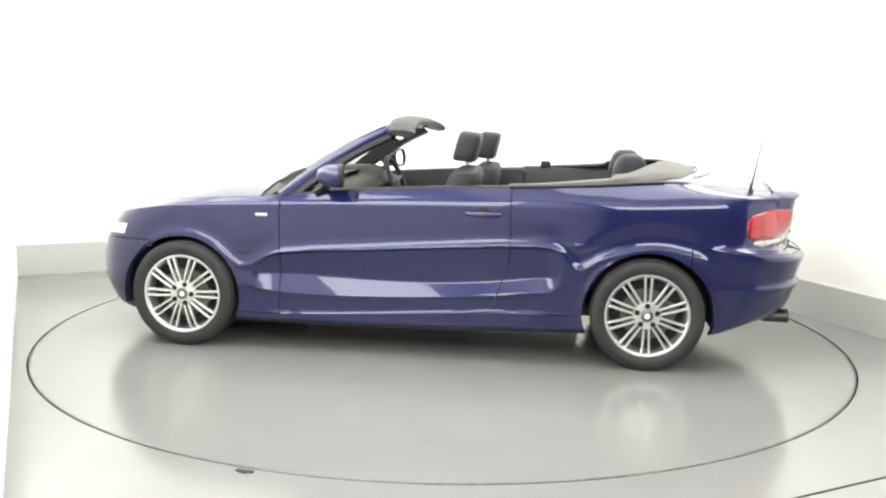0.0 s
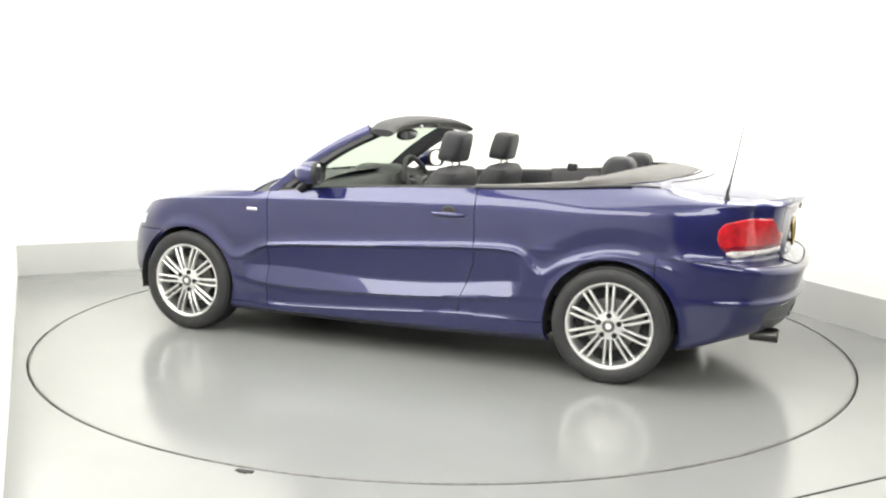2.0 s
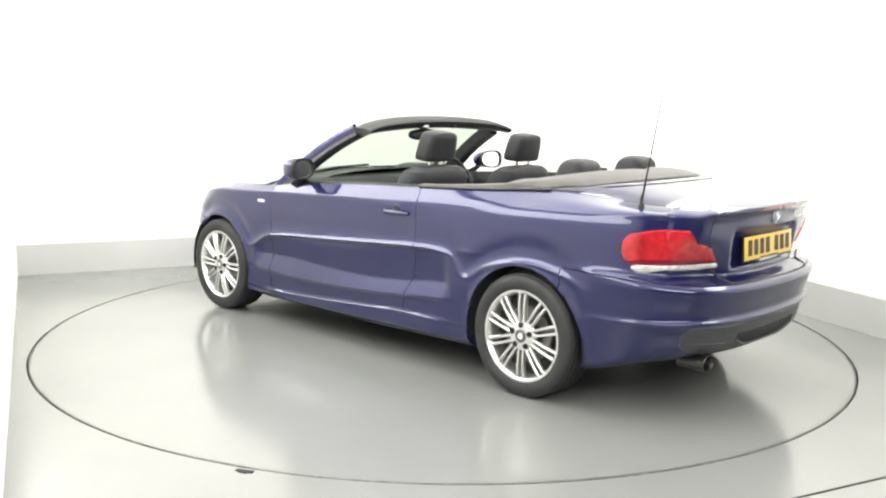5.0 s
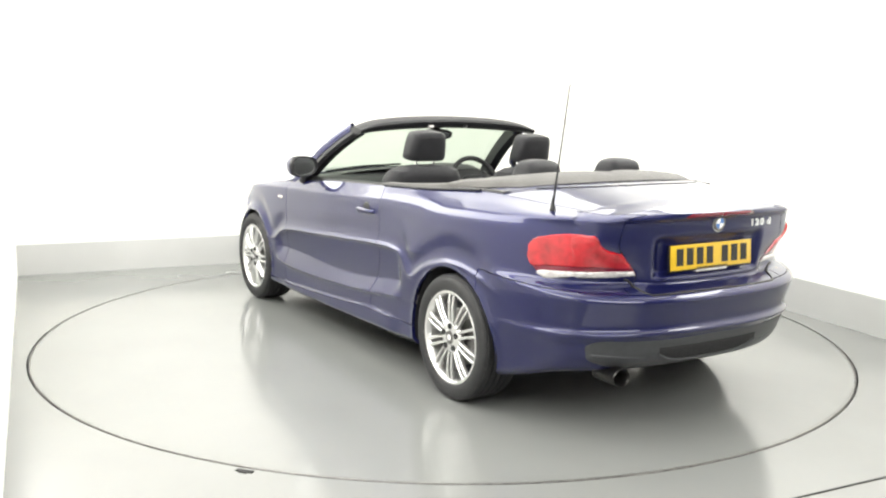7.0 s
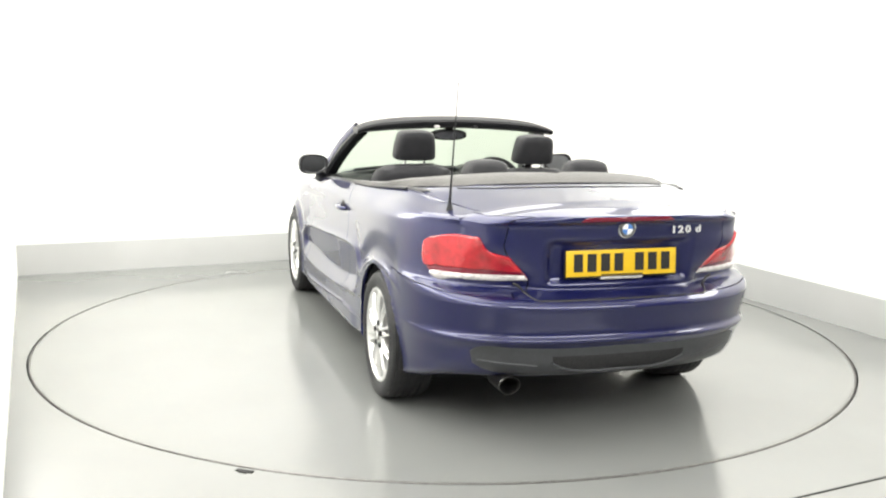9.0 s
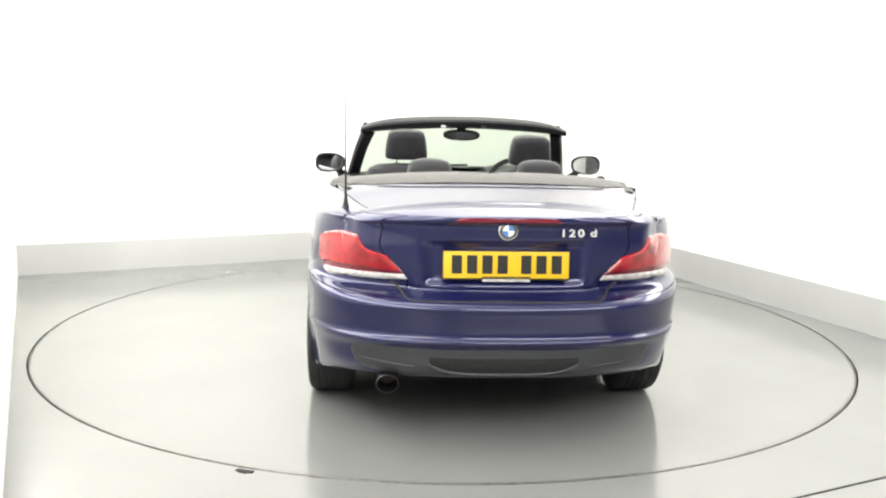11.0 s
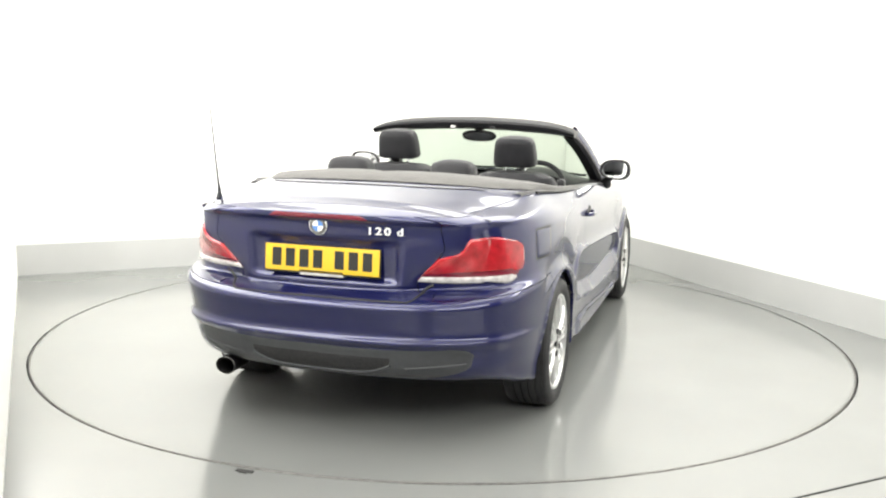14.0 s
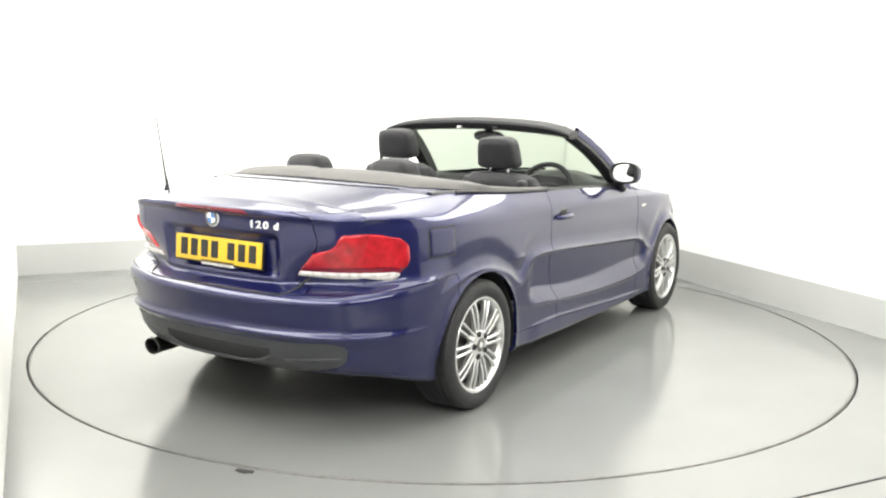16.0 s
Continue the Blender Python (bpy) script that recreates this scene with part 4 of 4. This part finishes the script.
def headrest_shape(bm, w, h, d, dome=0.0):
    """A padded headrest: narrower at the top, rounded all over, with a seam roll round its face."""
    n, rows = 28, []
    prof = [(-1.0, 0.0), (-1.0, 0.80), (-0.94, 0.93), (-0.8, 0.99), (-0.5, 1.0), (0.0, 1.0), (0.5, 0.985), (0.8, 0.94), (0.94, 0.82), (1.0, 0.55), (1.0, 0.0)]
    for q, sc in prof:
        ring = []
        for a in np.linspace(0, math.tau, n, endpoint=False):
            c, s = math.cos(a), math.sin(a)
            x = d / 2 * math.copysign(abs(c) ** 0.55, c) * max(sc, 0.02)
            y = w / 2 * math.copysign(abs(s) ** 0.45, s) * max(sc, 0.02) * (1 - 0.13 * (q + 1) / 2)
            ring.append(bm.verts.new((x - 0.012 * q, y, h / 2 * q - dome * h * (2 * y / w) ** 2 * max(q, 0))))
        rows.append(ring + [ring[0]])
    for q, s in zip(rows, rows[1:]):
        for i in range(n):
            bm.faces.new((q[i], q[i + 1], s[i + 1], s[i]))


def cabin():
    # tub
    bm = bmesh.new()
    box(bm, (-0.15, 0, 0.30), (2.1, 1.5, 0.04))
    part("cabin_floor", bm, CARPET, car, "black carpeted cabin floor")
    for m in (1, -1):
        bm = bmesh.new()
        j0, j1 = col_at(-1.42), col_at(0.80)
        rows = []
        for dy, dz in ((0.012, -0.012), (-0.002, 0.008), (-0.02, 0.012), (-0.06, 0.006), (-0.075, -0.02), (-0.085, -0.2), (-0.08, -0.6)):
            rows.append([bm.verts.new((SIDE[-1, j, 0], m * (SIDE[-1, j, 1] + dy * (1.0 if j > col_at(DOOR_R) or dy > -0.03 else 1.3) - 0.012), SIDE[-1, j, 2] + dz)) for j in range(j0, j1 + 1)])
        grid_faces(bm, rows)
        part("side_trim", bm, BLACK, car, "black inner side trim and waist seal")
    # dashboard
    bm = bmesh.new()
    prof = [(0.93, 0.925), (0.80, 0.962), (0.62, 0.965), (0.50, 0.94), (0.455, 0.90), (0.45, 0.80), (0.50, 0.66), (0.60, 0.50), (0.93, 0.45)]
    rows = []
    for y in np.linspace(0.735, -0.735, 31):
        hump = 0.05 * math.exp(-((y + 0.36) / 0.17) ** 4)
        rows.append([bm.verts.new((x - (0.03 if 1 < i < 5 else 0) * math.exp(-((y + 0.36) / 0.2) ** 4), y, z + (hump if 1 <= i <= 3 else 0) - 0.02 * abs(y / 0.735) ** 3)) for i, (x, z) in enumerate(prof)])
    grid_faces(bm, rows)
    dash = part("dashboard", bm, BLACK, car, "black dashboard with an instrument hood")
    for y in (0.58, 0.10, -0.10, -0.62):
        bm = bmesh.new()
        lathe(bm, [(0.032, 0.0), (0.037, -0.006), (0.032, -0.010), (0.026, 0.012), (0.001, 0.014)], 20, "x")
        bmesh.ops.translate(bm, vec=(0.452, y, 0.845), verts=bm.verts)
        part("air_vent", bm, CHROME if abs(y) < 0.2 else STEEL, dash)
    # steering wheel
    bm = bmesh.new()
    n, k = 40, 10
    rings = []
    for i in range(n):
        a = i * math.tau / n
        rings.append([bm.verts.new((0.017 * math.sin(j * math.tau / k), (0.182 + 0.017 * math.cos(j * math.tau / k)) * math.cos(a), (0.182 + 0.017 * math.cos(j * math.tau / k)) * math.sin(a))) for j in range(k)])
    for i in range(n):
        for j in range(k):
            bm.faces.new((rings[i][j], rings[(i + 1) % n][j], rings[(i + 1) % n][(j + 1) % k], rings[i][(j + 1) % k]))
    sw = part("steering_wheel", bm, LEATHER, car, "black leather steering wheel")
    sw.matrix_basis = pose(0.40, OFF - 0.375, 0.895, 0, 24, 0)
    bm = bmesh.new()
    soft_box(bm, (0.02, 0, 0.0), (0.05, 0.15, 0.12), 0.03)
    tube(bm, [(0.02, 0, 0), (0.25, 0, 0)], 0.04, 12)
    part("wheel_boss", bm, BLACK, sw, "black wheel boss")
    for a in (10, 170, 270):
        bm = bmesh.new()
        tube(bm, [(0.012, 0.05 * math.cos(radians(a)), 0.05 * math.sin(radians(a))), (0.003, 0.18 * math.cos(radians(a)), 0.18 * math.sin(radians(a)))], 0.014, 8)
        part("wheel_spoke", bm, STEEL, sw, "grey wheel spoke")

    # front seats
    def seat():
        root = new("front_seat")
        root.parent = car
        bm = bmesh.new()
        soft_box(bm, (0.16, 0, 0.47), (0.50, 0.50, 0.16), 0.06)
        part("cushion", bm, LEATHER, root)
        bm = bmesh.new()
        rows = []
        nn = 26
        for v, w, d in ((0.0, 0.20, 0.06), (0.03, 0.235, 0.09), (0.25, 0.25, 0.10), (0.42, 0.255, 0.10), (0.52, 0.25, 0.095), (0.565, 0.225, 0.08), (0.59, 0.17, 0.06), (0.60, 0.05, 0.01)):
            ring = []
            for a in np.linspace(0, math.tau, nn, endpoint=False):
                c, s = math.cos(a), math.sin(a)
                ring.append(bm.verts.new((-0.10 - 0.17 * v / 0.6 + d * math.copysign(abs(c) ** 0.6, c) + 0.03 * abs(s) ** 3, w * math.copysign(abs(s) ** 0.55, s), 0.475 + v)))
            rows.append(ring + [ring[0]])
        for q, s in zip(rows, rows[1:]):
            for i in range(nn):
                bm.faces.new((q[i], q[i + 1], s[i + 1], s[i]))
        part("backrest", bm, LEATHER, root, "charcoal leather backrest")
        bm = bmesh.new()
        headrest_shape(bm, 0.262, 0.178, 0.14, 0.06)
        hr = part("headrest", bm, LEATHER, root, "charcoal leather headrest")
        hr.matrix_basis = pose(-0.255, 0, 1.188, 0, -6)
        for y in (0.06, -0.06):
            bm = bmesh.new()
            tube(bm, [(-0.25, y, 1.04), (-0.255, y, 1.13)], 0.007, 8)
            part("headrest_post", bm, CHROME, root, "chrome headrest post")
        return root
    fs = seat()
    fs.matrix_basis = pose(0.088, OFF + 0.375, 0)
    copy_thing(fs, pose(0.035, OFF - 0.375, -0.022))
    # rear bench
    bm = bmesh.new()
    soft_box(bm, (-0.80, 0, 0.50), (0.45, 1.10, 0.16), 0.05)
    soft_box(bm, (-1.10, 0, 0.78), (0.14, 1.10, 0.54), 0.05, Matrix.Rotation(radians(-12), 3, "Y"))
    bench = part("rear_bench", bm, LEATHER, car, "charcoal leather rear bench")
    for y in (0.277, -0.279):
        bm = bmesh.new()
        headrest_shape(bm, 0.248, 0.16, 0.185, 0.10)
        for v in bm.verts:                       # the back falls away in a round
            up = max(0.0, v.co.z / 0.08)
            v.co.x *= 1 - 0.42 * up ** 2.2
        bmesh.ops.translate(bm, vec=(-1.122, y, 1.082), verts=bm.verts)
        part("rear_headrest", bm, LEATHER, bench, "low charcoal rear headrest")
    for m, x in ((-1, -0.60),):
        bm = bmesh.new()
        soft_box(bm, (x, m * 0.725, 1.01), (0.07, 0.04, 0.07), 0.015)
        part("belt_guide", bm, BLACK, car, "black seat-belt guide")
    # folded roof cover
    rows = []
    j0, j1 = col_at(-1.29), col_at(DOOR_R + 0.01)
    for j in range(j0, j1 + 1):
        x, y, z = SIDE[-1, j]
        g = float(smooth01(-x, 0.5, 1.1))
        a = float(smooth01(-x, 1.06, 1.19))
        back = float(smooth01(-x, 0.95, 1.29))
        inner = (y - 0.05 - 0.10 * g) * (1 - a)
        out = 1.002 - 0.105 * back - 0.11 * float(smooth01(-x, 1.19, 1.29))
        row = []
        for t in np.linspace(0, 1, 21):
            yy = y * out + (inner - y * out) * t
            xx = x - 0.235 * back * (1 - (yy / y) ** 2.6)
            e = min(1.0, t * 21 / 3) ** 0.5
            rear = math.sin(min(1.0, (j - j0) / 7) * math.pi / 2)
            lift = 0.003 + 0.005 * (1 - back) + (0.010 + 0.014 * g) * e * rear
            row.append((xx, yy, (deck_z(xx, yy) if xx < -1.0 else z) + lift))
        rows.append(row)
    bm = bmesh.new()
    for m in (1, -1):
        vs = [[bm.verts.new((x, m * y, z)) for x, y, z in r] for r in rows]
        grid_faces(bm, vs)
    bmesh.ops.remove_doubles(bm, verts=[v for v in bm.verts if abs(v.co.y) < 1e-3], dist=2e-3)
    hem(bm, 0.0, 0.012)
    cover = part("roof_cover", bm, CANVAS, car, "dark grey cover over the folded soft top", 45)
    for back_off, r in ((0.010, 0.0045), (0.085, 0.0032)):        # gaps between cover, hatch and boot lid
        bm = bmesh.new()
        line = []
        for u in np.linspace(-0.84, 0.84, 37):
            y = 0.64 * u
            x = -1.525 - back_off + 0.235 * abs(u) ** 2.6
            line.append((x, y, deck_z(x, y) + 0.0015))
        tube(bm, line, r, 6, 0.6)
        part("panel_gap", bm, INK_SHADE, lid).location.y = 0
    for m in (1, -1):
        bm = bmesh.new()
        tube(bm, [(SIDE[-1, j, 0] - 0.004, m * SIDE[-1, j, 1] * 1.003, SIDE[-1, j, 2] + 0.004) for j in range(j0, j1 + 1, 2)], 0.007, 8)
        part("waist_strip", bm, BLACK, car, "black rubber waist strip")


# ---- outer fittings ----
def fittings():
    for m, door in zip((1, -1), doors):
        s = s_of_x(-0.31)
        # handle, over a black disc that paints in the grip bowl's shade
        p, n = side_at(s, 0.845)
        bm = bmesh.new()
        lathe(bm, [(0.001, 0.0018), (0.030, 0.002), (0.036, -0.004)], 24, "y")
        bmesh.ops.scale(bm, vec=(1.25, m, 1.0), verts=bm.verts)
        bmesh.ops.translate(bm, vec=(p.x, m * (p.y + 0.001), p.z + 0.004), verts=bm.verts)
        part("grip_bowl_shade", bm, INK_SHADE, door, "black disc for the shade in the grip bowl")
        bm = bmesh.new()
        pts = []
        for x in np.linspace(-0.215, -0.405, 13):
            q, n = side_at(s_of_x(x), 0.838)
            k = 1 - abs((x + 0.31) / 0.095) ** 6
            pts.append((q.x, m * (q.y + 0.004 + 0.024 * max(0, k)), q.z))
        tube(bm, pts, [0.008 + 0.004 * (1 - abs(i - 6) / 6) for i in range(13)], 10, 1.35)
        part("door_handle", bm, PAINT, door, "blue door handle")
        # side indicator
        bm = bmesh.new()
        patch(bm, s_of_x(0.915), s_of_x(1.005), lambda q: 0.778 + 0 * np.asarray(q), lambda q: 0.806 + 0 * np.asarray(q), m, 0.004, 14, 5)
        ind = part("side_indicator", bm, CLEAR, car, "clear side indicator lens")
        # headlamp, its white reflection put into the lens colour
        bm = bmesh.new()
        patch(bm, s_of_x(1.86), s_of_x(2.10), lambda q: 0.635 - 0.05 * (np.asarray(q) - s_of_x(1.80)), lambda q: 0.715 - 0.08 * (np.asarray(q) - s_of_x(1.80)), m, 0.003, 24, 8)
        part("headlamp", bm, HEADLAMP, car, "headlamp with its white reflection put into the colour")
    # fuel flap on the right rear wing
    for name, material, grow, proud, low in (("flap_gap", INK_SHADE, 0.004, 0.0006, 0.0), ("fuel_flap", PAINT, 0.0, 0.0022, -0.001)):
        bm = bmesh.new()
        patch(bm, s_of_x(-1.65) - grow, s_of_x(-1.465) + grow, lambda q: 0.775 - grow + 0 * np.asarray(q), lambda q: 0.905 + grow + 0 * np.asarray(q), -1, proud, 18, 12, floor=low)
        part(name, bm, material, car)
    # aerial on the left rear wing
    bm = bmesh.new()
    lathe(bm, [(0.001, 0.075), (0.005, 0.072), (0.009, 0.04), (0.017, 0.012), (0.022, -0.012), (0.001, -0.015)], 18, "z")
    aer = part("aerial", bm, BLACK, car, "black aerial foot")
    aer.matrix_basis = pose(-1.752, OFF + 0.672, 0.968)
    bm = bmesh.new()
    tube(bm, [(-0.002, 0.0, 0.05), (-0.03, 0.0, 0.22), (-0.085, 0.0, 0.56)], [0.0056, 0.0036, 0.0022], 8)
    part("aerial_mast", bm, BLACK, aer, "thin whip aerial")


tail_lamps()
plate_and_badges()
wheels()
windscreen()
cabin()
fittings()


def motions():
    rows = [(t, pose(0, 0, 0, 0, 0, TURN_0 + TURN_RATE * t)) for t in range(0, 17)]
    walk(car, rows)
    walk(table, rows)


motions()
